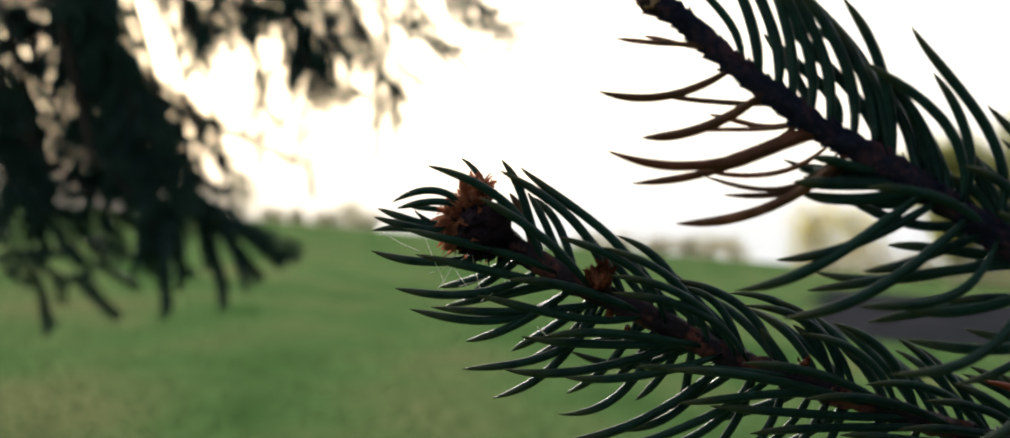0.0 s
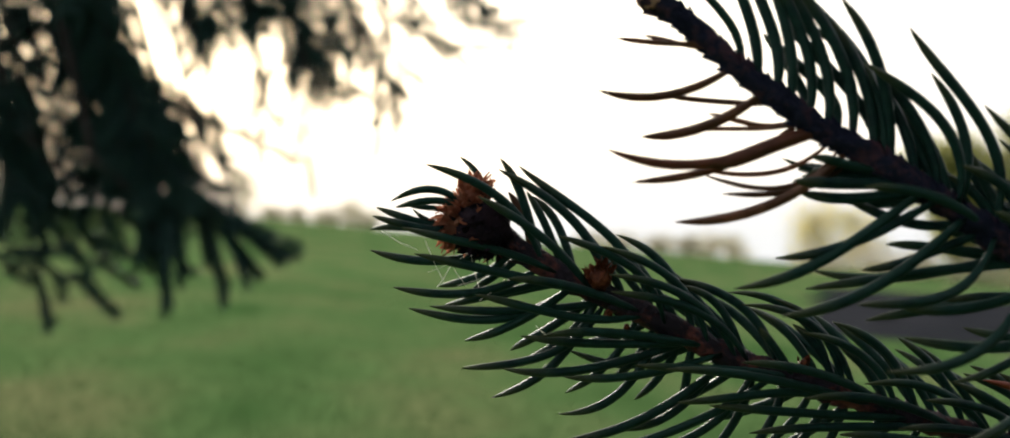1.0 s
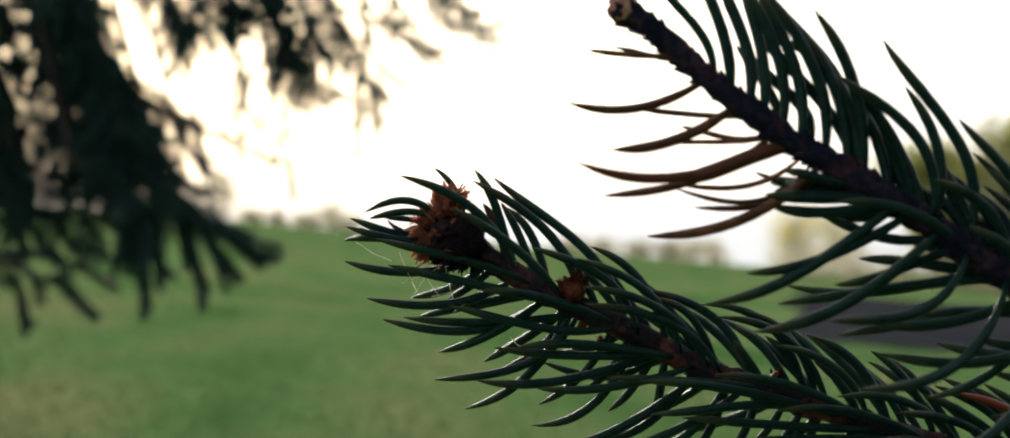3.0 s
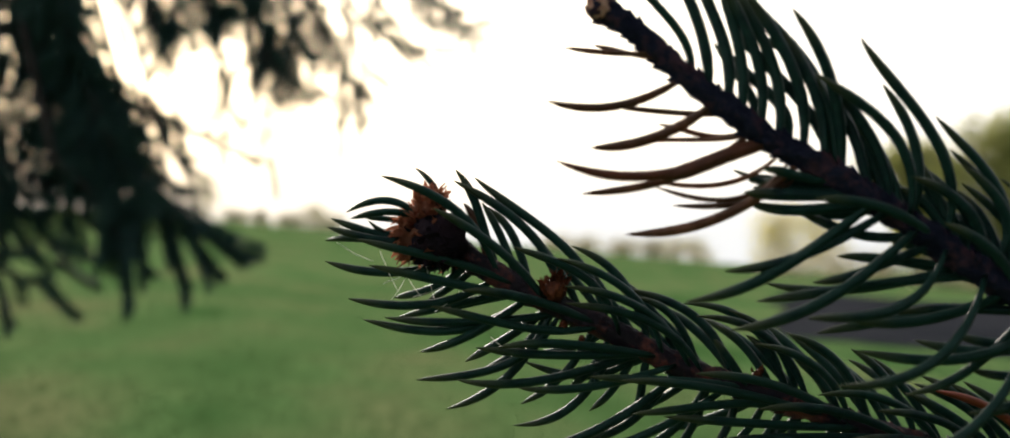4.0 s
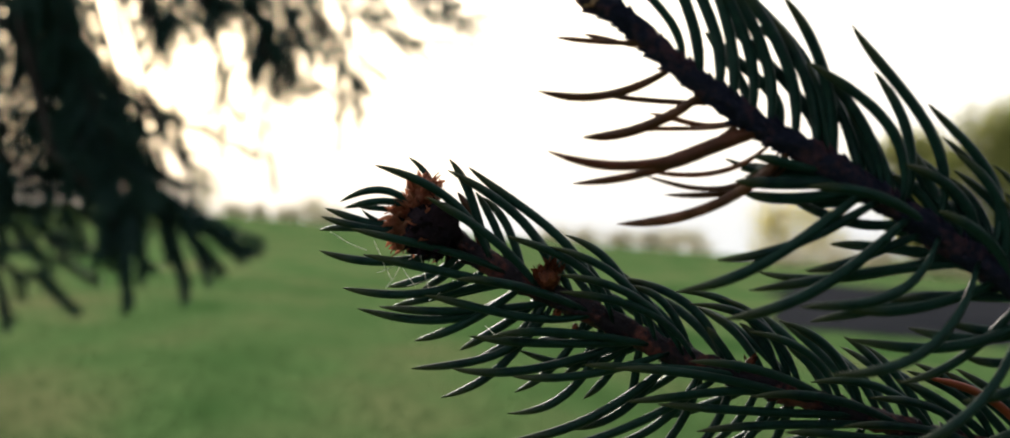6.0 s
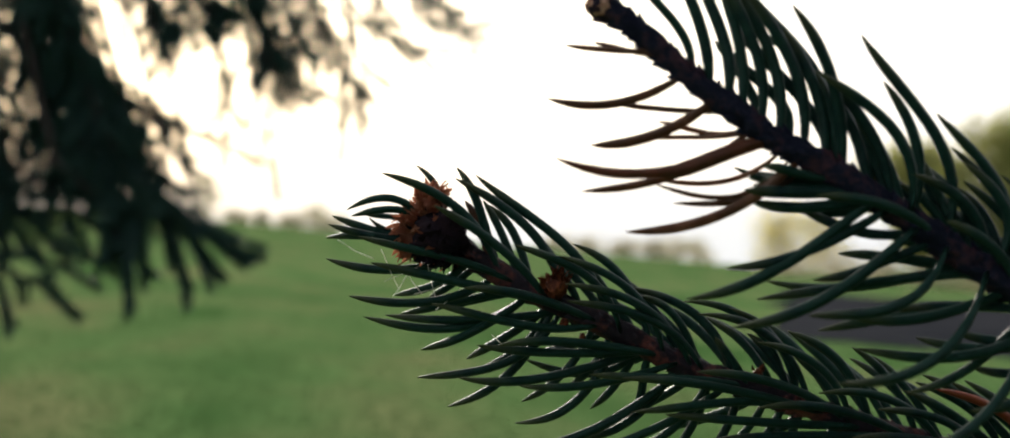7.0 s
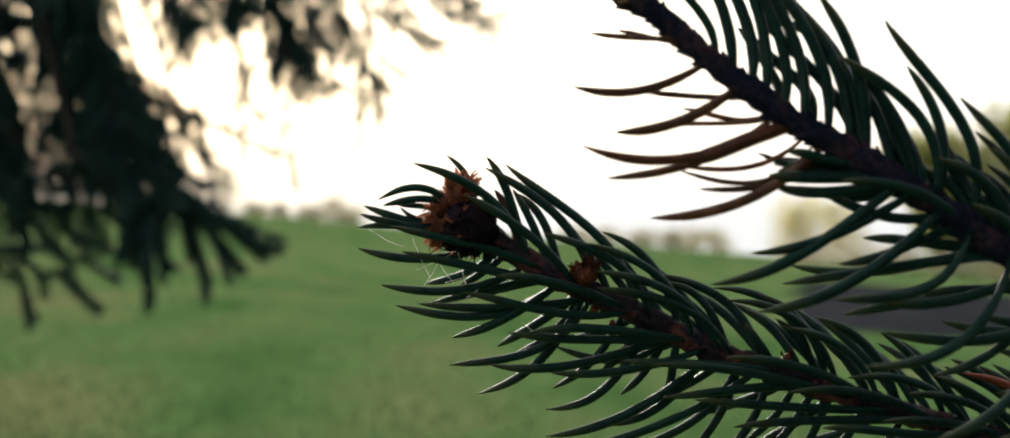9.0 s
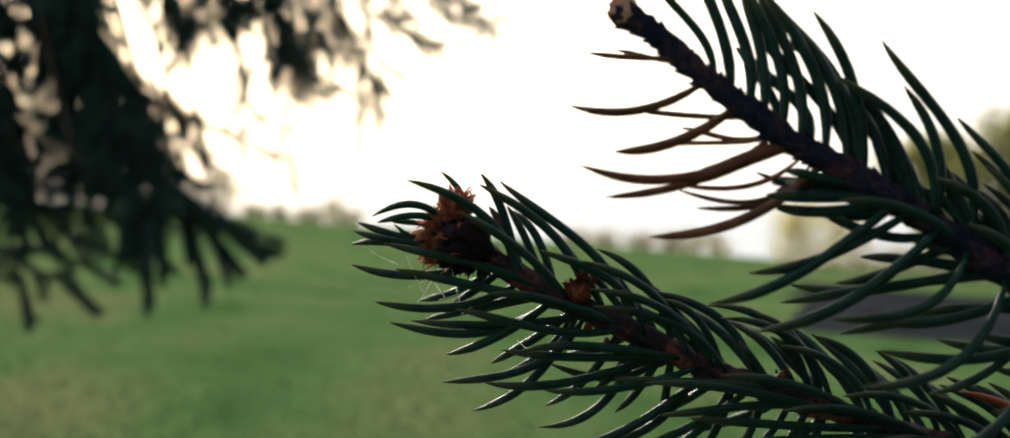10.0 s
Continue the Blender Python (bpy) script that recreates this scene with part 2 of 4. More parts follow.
def far_growth():
    for x, y, tall, wide, seed in ((37, 114, 13.6, 7.5, 1), (41, 107, 15, 8.5, 2), (46.5, 110, 16.5, 10, 3), (54, 116, 16, 11, 9)):
        leafy("broadleaf_tree", x, y, tall, wide, SPRING, "broadleaf tree in fresh yellow-green spring leaf", "tree", 8000, 0.27, seed, 0.12, "trees at the pasture's edge", 0.1)
    for x, y, tall, wide, seed in ((31.0, 140, 6.4, 5.2, 4), (36.0, 145, 6.8, 5.5, 5)):
        leafy("birch_tree", x, y, tall, wide, YOUNG, "thin young birch with pale half-open leaves", "tree", 1700, 0.2, seed, 0.12, "birches", 0.11, PALE_BARK)
    for x, tall, wide, seed in ((-20.2, 3.2, 4.6, 11), (-25.7, 1.9, 1.9, 12), (-22.5, 1.6, 3, 13), (19.5, 1.7, 4, 14), (22.8, 2.3, 3.6, 15), (26, 2.9, 4.4, 16),
                                (29.2, 2.9, 4, 17), (-17, 1.5, 3, 18), (15, 1.5, 4, 19), (-33.8, 7.2, 4.4, 20), (-29, 1.3, 3, 21), (10.5, 1.1, 4, 22)):
        leafy("hedge_bush", x, 172 + 3 * (seed % 3), tall, wide, BARE, "bare grey-brown hedgerow bush on the brow", "bush", 1500, 0.17, seed, 0.0, "bushes on the brow", 0.12, BARE)
    for i in range(8):
        leafy("hedge_bush", 25 + 4.2 * i, 110 + 2.3 * (i % 3), 2.2 + 0.5 * (i % 2), 4.6, BARE, "bare grey-brown hedge bush beneath the trees", "bush", 1100, 0.17, 40 + i, 0.0, "hedge beneath the trees", 0.12, BARE)


# ---- spruces ----
def spray_mesh(seed, long=0.13, gap=0.00055, wide=0.0013):
    """A spruce spray: a thin axis with side shoots, all set with short needles."""
    rng = random.Random(seed)
    verts, faces = [], []

    def spike(p, d, n, w):
        a = d.orthogonal().normalized() * w
        b = d.cross(a).normalized() * w
        i = len(verts)
        q = p + d * n
        verts.extend([tuple(p + a), tuple(p - a * 0.5 + b * 0.87), tuple(p - a * 0.5 - b * 0.87), tuple(q)])
        faces.extend([(i, i + 1, i + 3), (i + 1, i + 2, i + 3), (i + 2, i, i + 3)])

    def shoot(p, d, n):
        v, f = tube([p, p + d * n * 0.5, p + d * n], [0.0016, 0.0013, 0.0007], 4)
        o = len(verts)
        verts.extend(v)
        faces.extend([tuple(k + o for k in q) for q in f])
        count = int(n / gap)
        side = d.orthogonal().normalized()
        for k in range(count):
            w = rng.uniform(0, 6.283)
            r = Matrix.Rotation(w, 3, d) @ side
            spike(p + d * n * (k + 0.5) / count, (d * rng.uniform(0.5, 1.0) + r * rng.uniform(0.6, 1.0)).normalized(), rng.uniform(0.009, 0.013), wide)
        for k in range(8):
            spike(p + d * n, (d + Vector((rng.gauss(0, 0.3), rng.gauss(0, 0.3), rng.gauss(0, 0.3)))).normalized(), 0.011, 0.0007)

    x = Vector((1, 0, 0))
    shoot(Vector((0, 0, 0)), x, long)
    for k in range(7):
        s = (k % 2) * 2 - 1
        at = long * (0.12 + 0.11 * k)
        d = Vector((1, s * rng.uniform(0.6, 1.0), rng.uniform(-0.35, 0.1))).normalized()
        shoot(Vector((at, 0, 0)), d, long * rng.uniform(0.32, 0.5) * (1.1 - 0.09 * k))
    return pydata("spray", verts, faces, BOUGH)


def single_mesh(seed, long=0.08):
    rng = random.Random(seed)
    verts, faces = tube([(0, 0, 0), (long * 0.5, 0, 0.002), (long, 0, 0)], [0.0015, 0.0012, 0.0007], 4)
    for k in range(int(long / 0.00025)):
        p = Vector((long * rng.random(), 0, 0.001))
        w = rng.uniform(0, 6.283)
        d = Vector((rng.uniform(0.7, 1.2), math.cos(w), math.sin(w))).normalized()
        n = rng.uniform(0.007, 0.012)
        a = d.orthogonal().normalized() * 0.0011
        b = d.cross(a).normalized() * 0.0011
        i = len(verts)
        verts += [tuple(p + a), tuple(p - a * 0.5 + b * 0.87), tuple(p - a * 0.5 - b * 0.87), tuple(p + d * n)]
        faces += [(i, i + 1, i + 3), (i + 1, i + 2, i + 3), (i + 2, i, i + 3)]
    return pydata("shoot", verts, faces, BOUGH)


SPRAYS = [spray_mesh(s) for s in (1, 2, 3)]
CROWN_SPRAYS = [spray_mesh(s, 0.13, 0.0036, 0.0034) for s in (7, 8, 9)]
SHOOTS = [single_mesh(s) for s in (4, 5, 6)]


def limb(tree, path, thick, rng, sprays, size=1.0, meshes=None, wide=(25, 60), start=0.1, droop=0.5):
    """A limb under a tree with sprays along it, turned down by droop and leaving the axis at angles within wide."""
    pts = [Vector(p) for p in path]
    fine = []
    for a, b in zip(pts, pts[1:]):
        fine += [a.lerp(b, k / 5) for k in range(5)]
    fine.append(pts[-1])
    radii = [thick * (1 - 0.75 * i / (len(fine) - 1)) for i in range(len(fine))]
    v, f = tube(fine, radii, 7, 0.3, 60)
    ob = link_mesh("limb", pydata("limb", v, f, BARK, True), None, tree)
    for k in range(sprays):
        u = start + (1 - start) * (k + rng.random() * 0.8) / sprays
        i = min(int(u * (len(fine) - 1)), len(fine) - 2)
        p = fine[i].lerp(fine[i + 1], u * (len(fine) - 1) - i)
        d = (fine[i + 1] - fine[i]).normalized()
        if k == sprays - 1:
            p, turn = fine[-1], 0.0
        else:
            turn = radians(rng.uniform(*wide)) * (1 if k % 2 else -1)
        side = d.cross(Vector((0, 1, 0))).normalized()
        out = d * math.cos(turn) + side * math.sin(turn) + Vector((0, rng.uniform(-0.45, 0.45), -droop * rng.uniform(0.5, 1.3)))
        q = out.normalized().to_track_quat("X", "Z")
        s = link_mesh("spray", rng.choice(meshes or SPRAYS), None, ob)
        k2 = size * rng.uniform(0.75, 1.2)
        s.matrix_basis = Matrix.Translation(p) @ q.to_matrix().to_4x4() @ pose(0, 0, 0, rng.uniform(-70, 70)) @ Matrix.Scale(k2, 4)
    return ob


def trunk_of(tree, x, y, tall, r):
    path = [(x, y, height(x, y) - 0.15 + tall * k / 14) for k in range(15)]
    radii = [r * (1.5 if k == 0 else 1) * (1 - 0.9 * k / 14) for k in range(15)]
    v, f = tube(path, radii, 18, 0.35, 9)
    link_mesh("trunk", pydata("trunk", v, f, BARK, True), None, tree)


# boughs of the spruce: bend, middle and tip (right of and above the eye), distance ahead, sprays and their size
HEAVY_BOUGHS_A = (
    (-0.581, 0.361, -0.529, 0.216, -0.477, 0.087, 1.83, 52, 0.62),
    (-0.535, 0.345, -0.482, 0.183, -0.423, 0.059, 1.75, 52, 0.56),
    (-0.612, 0.375, -0.576, 0.233, -0.539, 0.099, 1.9, 46, 0.62),
    (-0.53, 0.338, -0.483, 0.196, -0.41, 0.057, 1.8, 39, 0.45),
    (-0.725, 0.365, -0.664, 0.227, -0.636, 0.088, 1.85, 28, 0.65),
    (-0.705, 0.355, -0.667, 0.271, -0.648, 0.169, 1.8, 19, 0.52),
    (-0.755, 0.221, -0.679, 0.113, -0.619, 0.036, 1.8, 26, 0.65),
    (-0.731, 0.154, -0.63, 0.047, -0.558, -0.0, 1.85, 13, 0.47),
)
HEAVY_BOUGHS_B = (
    (-0.611, 0.108, -0.529, 0.046, -0.476, -0.0, 1.8, 15, 0.47),
    (-0.521, 0.097, -0.457, 0.036, -0.431, -0.025, 1.75, 13, 0.42),
    (-0.502, 0.102, -0.427, 0.046, -0.357, 0.008, 1.83, 12, 0.35),
    (-0.617, 0.185, -0.581, 0.125, -0.545, 0.063, 1.86, 17, 0.47),
    (-0.638, 0.138, -0.596, 0.087, -0.561, 0.044, 1.8, 17, 0.47),
    (-0.699, 0.202, -0.66, 0.133, -0.628, 0.08, 1.85, 17, 0.47),
    (-0.737, 0.301, -0.692, 0.222, -0.664, 0.159, 1.88, 17, 0.42),
)
HEAVY_BOUGHS_C = (
    (-0.64, 0.331, -0.631, 0.251, -0.623, 0.171, 1.85, 13, 0.42),
    (-0.575, 0.331, -0.561, 0.251, -0.565, 0.161, 1.8, 13, 0.36),
    (-0.55, 0.131, -0.495, 0.076, -0.45, 0.031, 1.84, 18, 0.42),
    (-0.48, 0.116, -0.425, 0.066, -0.38, 0.026, 1.8, 14, 0.34),
    (-0.515, 0.241, -0.48, 0.181, -0.44, 0.111, 1.82, 30, 0.36),
)
LIGHT_BOUGHS_A = (
    (-0.313, 0.356, -0.278, 0.287, -0.244, 0.206, 1.85, 33, 0.4),
    (-0.262, 0.347, -0.237, 0.288, -0.221, 0.23, 1.8, 28, 0.36),
    (-0.292, 0.344, -0.28, 0.276, -0.267, 0.225, 1.83, 20, 0.36),
    (-0.3, 0.266, -0.287, 0.205, -0.268, 0.113, 1.88, 12, 0.72),
    (-0.441, 0.356, -0.424, 0.296, -0.407, 0.24, 1.85, 23, 0.36),
    (-0.396, 0.347, -0.384, 0.305, -0.379, 0.271, 1.8, 18, 0.36),
    (-0.36, 0.352, -0.339, 0.31, -0.326, 0.293, 1.83, 20, 0.4),
    (-0.386, 0.344, -0.373, 0.293, -0.369, 0.259, 1.83, 9, 0.56),
    (-0.334, 0.262, -0.328, 0.202, -0.325, 0.15, 1.85, 10, 0.64),
    (-0.454, 0.174, -0.386, 0.144, -0.301, 0.114, 1.83, 12, 0.58),
    (-0.471, 0.199, -0.441, 0.17, -0.42, 0.153, 1.83, 11, 0.55),
)
LIGHT_BOUGHS_B = (
    (-0.441, 0.14, -0.437, 0.106, -0.403, 0.055, 1.83, 11, 0.55),
    (-0.411, 0.157, -0.394, 0.106, -0.373, 0.097, 1.83, 11, 0.55),
    (-0.404, 0.087, -0.379, 0.062, -0.367, 0.029, 1.8, 11, 0.39),
    (-0.218, 0.356, -0.201, 0.279, -0.167, 0.227, 1.85, 20, 0.34),
    (-0.175, 0.236, -0.158, 0.202, -0.165, 0.156, 1.85, 12, 0.64),
    (-0.149, 0.245, -0.139, 0.21, -0.141, 0.172, 1.85, 9, 0.56),
    (-0.248, 0.362, -0.213, 0.31, -0.196, 0.266, 1.88, 18, 0.3),
    (-0.192, 0.356, -0.158, 0.296, -0.124, 0.279, 1.85, 12, 0.64),
    (-0.141, 0.356, -0.106, 0.257, -0.042, 0.217, 1.85, 11, 0.48),
    (-0.115, 0.262, -0.064, 0.249, -0.008, 0.245, 1.85, 12, 0.48),
    (-0.162, 0.366, -0.118, 0.313, -0.083, 0.269, 1.9, 10, 0.48),
)
LIGHT_BOUGHS_C = (
    (-0.081, 0.365, -0.046, 0.309, 0.009, 0.277, 1.85, 20, 0.3),
    (-0.092, 0.375, -0.065, 0.331, -0.021, 0.304, 1.9, 18, 0.3),
    (-0.258, 0.216, -0.25, 0.191, -0.241, 0.182, 1.83, 8, 0.48),
    (-0.212, 0.233, -0.203, 0.199, -0.199, 0.182, 1.83, 9, 0.48),
    (-0.343, 0.293, -0.339, 0.259, -0.33, 0.225, 1.83, 9, 0.48),
    (-0.467, 0.365, -0.433, 0.313, -0.399, 0.27, 1.85, 18, 0.32),
    (-0.386, 0.361, -0.352, 0.318, -0.309, 0.289, 1.83, 18, 0.32),
    (-0.432, 0.182, -0.403, 0.161, -0.386, 0.136, 1.83, 11, 0.55),
    (-0.377, 0.144, -0.381, 0.114, -0.369, 0.085, 1.83, 11, 0.39),
    (-0.388, 0.071, -0.363, 0.054, -0.35, 0.029, 1.8, 11, 0.45),
    (-0.43, 0.113, -0.404, 0.083, -0.396, 0.062, 1.8, 11, 0.39),
)
LIGHT_BOUGHS_D = (
    (-0.639, 0.356, -0.613, 0.287, -0.6, 0.236, 1.85, 8, 0.5),
    (-0.605, 0.288, -0.58, 0.213, -0.597, 0.163, 1.8, 9, 0.5),
    (-0.613, 0.21, -0.583, 0.15, -0.57, 0.111, 1.85, 9, 0.5),
    (-0.638, 0.255, -0.605, 0.188, -0.563, 0.171, 1.8, 8, 0.45),
    (-0.615, 0.148, -0.581, 0.106, -0.556, 0.055, 1.83, 9, 0.5),
    (-0.655, 0.204, -0.622, 0.146, -0.597, 0.087, 1.8, 9, 0.5),
    (-0.658, 0.344, -0.641, 0.259, -0.619, 0.208, 1.83, 9, 0.5),
)
# drooping end shoots of the heavy boughs: root and tip, distance ahead
HANGING_SHOOTS_A = (
    (-0.613, -0.05, -0.578, -0.123, 1.8),
    (-0.595, -0.052, -0.58, -0.093, 1.86),
    (-0.543, -0.049, -0.485, -0.111, 1.76),
    (-0.63, -0.025, -0.605, -0.063, 1.8),
    (-0.677, -0.048, -0.625, -0.071, 1.86),
    (-0.608, -0.022, -0.551, -0.062, 1.76),
    (-0.576, -0.004, -0.521, -0.046, 1.8),
    (-0.547, -0.035, -0.483, -0.074, 1.86),
    (-0.518, -0.004, -0.462, -0.037, 1.76),
    (-0.58, -0.055, -0.521, -0.069, 1.8),
    (-0.461, 0.039, -0.448, -0.11, 1.86),
    (-0.435, 0.037, -0.422, -0.101, 1.76),
    (-0.455, 0.029, -0.455, -0.055, 1.8),
    (-0.444, 0.039, -0.427, -0.065, 1.86),
    (-0.412, 0.02, -0.408, -0.07, 1.76),
    (-0.442, 0.021, -0.44, -0.075, 1.8),
)
HANGING_SHOOTS_B = (
    (-0.396, 0.025, -0.357, -0.09, 1.8),
    (-0.392, 0.004, -0.366, -0.074, 1.86),
    (-0.363, 0.016, -0.322, -0.075, 1.76),
    (-0.371, 0.025, -0.308, -0.06, 1.8),
    (-0.379, 0.017, -0.332, -0.056, 1.86),
    (-0.375, 0.032, -0.252, -0.033, 1.76),
    (-0.384, 0.029, -0.262, -0.036, 1.8),
    (-0.375, 0.021, -0.288, -0.043, 1.86),
    (-0.395, 0.053, -0.33, -0.004, 1.76),
    (-0.601, 0.037, -0.587, -0.021, 1.8),
    (-0.573, 0.039, -0.569, -0.022, 1.86),
    (-0.641, -0.025, -0.543, -0.022, 1.76),
    (-0.517, 0.029, -0.505, -0.021, 1.8),
    (-0.694, -0.03, -0.642, -0.048, 1.86),
    (-0.461, 0.037, -0.457, -0.045, 1.76),
    (-0.396, 0.029, -0.379, -0.038, 1.8),
)


def left_spruce():
    """The spruce whose drooping boughs hang over the pasture, its trunk out of view."""
    rng = random.Random(8)
    tree = tagged(new("spruce_tree"), "dark spruce with drooping boughs hanging over the pasture", "tree", "spruces")
    tx, ty = -1.75, 2.6
    trunk_of(tree, tx, ty, 7.5, 0.13)
    last = None
    for rows, thick, droop in ((LIGHT_BOUGHS_A + LIGHT_BOUGHS_B + LIGHT_BOUGHS_C + LIGHT_BOUGHS_D, 0.0042, 0.8), (HEAVY_BOUGHS_A + HEAVY_BOUGHS_B + HEAVY_BOUGHS_C, 0.006, 0.5)):
        for x0, z0, x1, z1, x2, z2, y, n, size in rows:
            bend, mid, tip = Vector((x0, y, EYE + z0)), Vector((x1, y + 0.02, EYE + z1)), Vector((x2, y, EYE + z2))
            root = Vector((tx, ty, EYE + max(z0, 0.4) + 0.3))
            above = Vector((x0 - 0.1, y + 0.05, EYE + max(z0, 0.36) + 0.1))
            meshes, wide, sag = (SHOOTS, (8, 45), 0.2) if n < 13 else (SPRAYS, (25, 60), droop)
            last = limb(tree, [root, above, bend, mid, tip], thick, rng, n, size, meshes, wide, start=0.46, droop=sag)
    for x0, z0, x1, z1, y in HANGING_SHOOTS_A + HANGING_SHOOTS_B:
        for k in range(2):
            a = Vector((x0 + rng.gauss(0, 0.006), y, EYE + z0))
            b = Vector((x1, y - 0.02, EYE + z1)) + Vector((rng.gauss(0, 0.003), rng.gauss(0, 0.02), rng.gauss(0, 0.008))) * k
            d = b - a
            s = link_mesh("spray", rng.choice(SHOOTS), None, last)
            n = d.length / 0.088
            s.matrix_basis = Matrix.Translation(a) @ d.to_track_quat("X", "Z").to_matrix().to_4x4() @ pose(0, 0, 0, rng.uniform(-90, 90)) @ Matrix.Diagonal((n, min(n, 1.15), min(n, 1.15), 1))
    crown(tree, tx, ty, rng, 1.15, (1.1, 1.5, 1.9, 2.4, 2.9, 3.4, 4.0, 4.7, 5.3), 6)


def crown(tree, tx, ty, rng, reach, heights, limbs, sprays=10):
    """Whorls of limbs round a trunk, shorter towards the top."""
    for k, z in enumerate(heights):
        for i in range(limbs):
            a = 6.283 * (i + rng.uniform(-0.25, 0.25) + 0.5 * (k % 2)) / limbs
            d = Vector((math.cos(a), math.sin(a), 0)) * reach * (1 - 0.1 * k)
            p = Vector((tx, ty, EYE + z))
            limb(tree, [p, p + d * 0.5 + Vector((0, 0, 0.08)), p + d - Vector((0, 0, 0.1))], 0.013, rng, sprays, 2.1, CROWN_SPRAYS, start=0.2, droop=0.3)


def right_spruce(joint, second):
    """The spruce over the camera that bears the two near twigs."""
    rng = random.Random(21)
    tree = tagged(new("spruce_tree"), "spruce whose low limb bears the two near twigs", "tree", "spruces")
    tx, ty = 0.75, -0.85
    trunk_of(tree, tx, ty, 7.0, 0.12)
    limb(tree, [(tx, ty, EYE + 0.1), (0.6, -0.35, EYE + 0.06), (0.32, 0.0, EYE - 0.01), joint], 0.011, rng, 6, 0.9, start=0.1)
    limb(tree, [(0.32, 0.0, EYE - 0.01), (0.24, 0.08, EYE - 0.014), (0.16, 0.13, EYE - 0.02), second], 0.005, rng, 2, 0.5, start=0.3)
    # boughs beside the twigs, out of view, that shade their stems
    for x, y, z in ((0.3, 0.12, -0.02), (0.36, 0.3, 0.05), (0.27, -0.06, 0.08), (0.33, 0.05, -0.12)):
        limb(tree, [(0.6, -0.35, EYE + 0.06), (0.5, -0.2, EYE + 0.04 + z / 2), (x + 0.05, y - 0.1, EYE + z + 0.02), (x, y, EYE + z)], 0.006, rng, 18, 1.1, start=0.25)
    # unseen crown, added to block sky light from above the twigs
    crown(tree, tx, ty, rng, 1.5, (0.55, 0.8), 8, 12)
    crown(tree, tx, ty, rng, 1.7, (1.1, 1.4, 1.75, 2.1, 2.6, 3.2, 3.9, 4.6), 8, 10)
    # unseen limbs added behind the camera to dim the twigs' near sides
    for a in (150, 195, 240, 285, 330):
        d = Vector((math.cos(radians(a)), math.sin(radians(a)), 0))
        for z in (-0.35, -0.1, 0.15):
            p = Vector((tx, ty, EYE + z))
            limb(tree, [p, p + d * 0.6 + Vector((0, 0, 0.06)), p + d * 1.2 - Vector((0, 0, 0.15))], 0.013, rng, 12, 2.1, CROWN_SPRAYS, start=0.2, droop=0.3)


# ---- the two near twigs ----
MM = 0.001
LOWER_STEM = (
    (-70.6, 29.9), (-68.1, 28.0), (-64.3, 25.3), (-60.9, 23.2), (-58.3, 21.7), (-54.1, 19.8), (-49.8, 17.9), (-45.6, 15.9), (-41.3, 13.6),
    (-37.9, 11.8), (-33.6, 10.3), (-28.4, 8.8), (-24.1, 7.1), (-17.3, 4.8), (-10.4, 2.7), (-2.6, 0.5), (7.7, -2.0), (52.2, -13.6),
)
UPPER_STEM = (
    (-40.8, 27.3), (-39.9, 26.9), (-37.1, 25.4), (-33.9, 22.8), (-30.7, 19.7), (-27.9, 17.6), (-25.0, 15.4), (-22.9, 13.6), (-19.4, 11.6),
    (-15.8, 9.7), (-12.2, 7.7), (-8.7, 5.4), (-5.1, 3.1), (-1.5, 0.7), (2.0, -1.7), (40.1, -27.5),
)
# single needles: place along the stem, reach, rise, bow near the foot and near the tip, lean away from the viewer, width, in mm
UPPER_DRY = (
    (-32.8, -10.6, 0.6, -1.1, -0.9, 0, 0.55), (-32.3, -7.9, 1.5, -1.7, 0.2, 1, 0.5), (-30.1, -15.3, -2.8, -6.9, -7.9, -1, 0.85),
    (-24.7, -13.3, 1.0, -1.2, -0.8, 2, 0.55), (-26.6, -13.9, -5.2, -5.1, -5.8, 0, 1.0), (-22.1, -15.2, -1.3, -3.2, 2.4, 2, 0.45),
    (-22.9, -9.8, 0.6, -6.9, -0.6, 3, 0.55), (-22.6, -18.7, -7.0, -8.7, -6.2, 2, 0.8), (-19.0, -14.5, -3.5, -10.8, -6.5, 3, 0.5),
    (-18.1, -15.5, -3.6, -17.0, -10.1, 1, 0.5), (-16.3, -14.9, -4.8, -10.8, -5.9, 2, 0.6), (-17.1, -19.7, -8.4, -9.4, -9.5, -1, 1.0),
)
UPPER_RUSTY = (
    (-21.0, -23.4, -2.6, -8.2, -13.0, -2, 0.95), (-20.2, -13.2, -3.9, 2.7, -2.3, -1, 1.45),
)
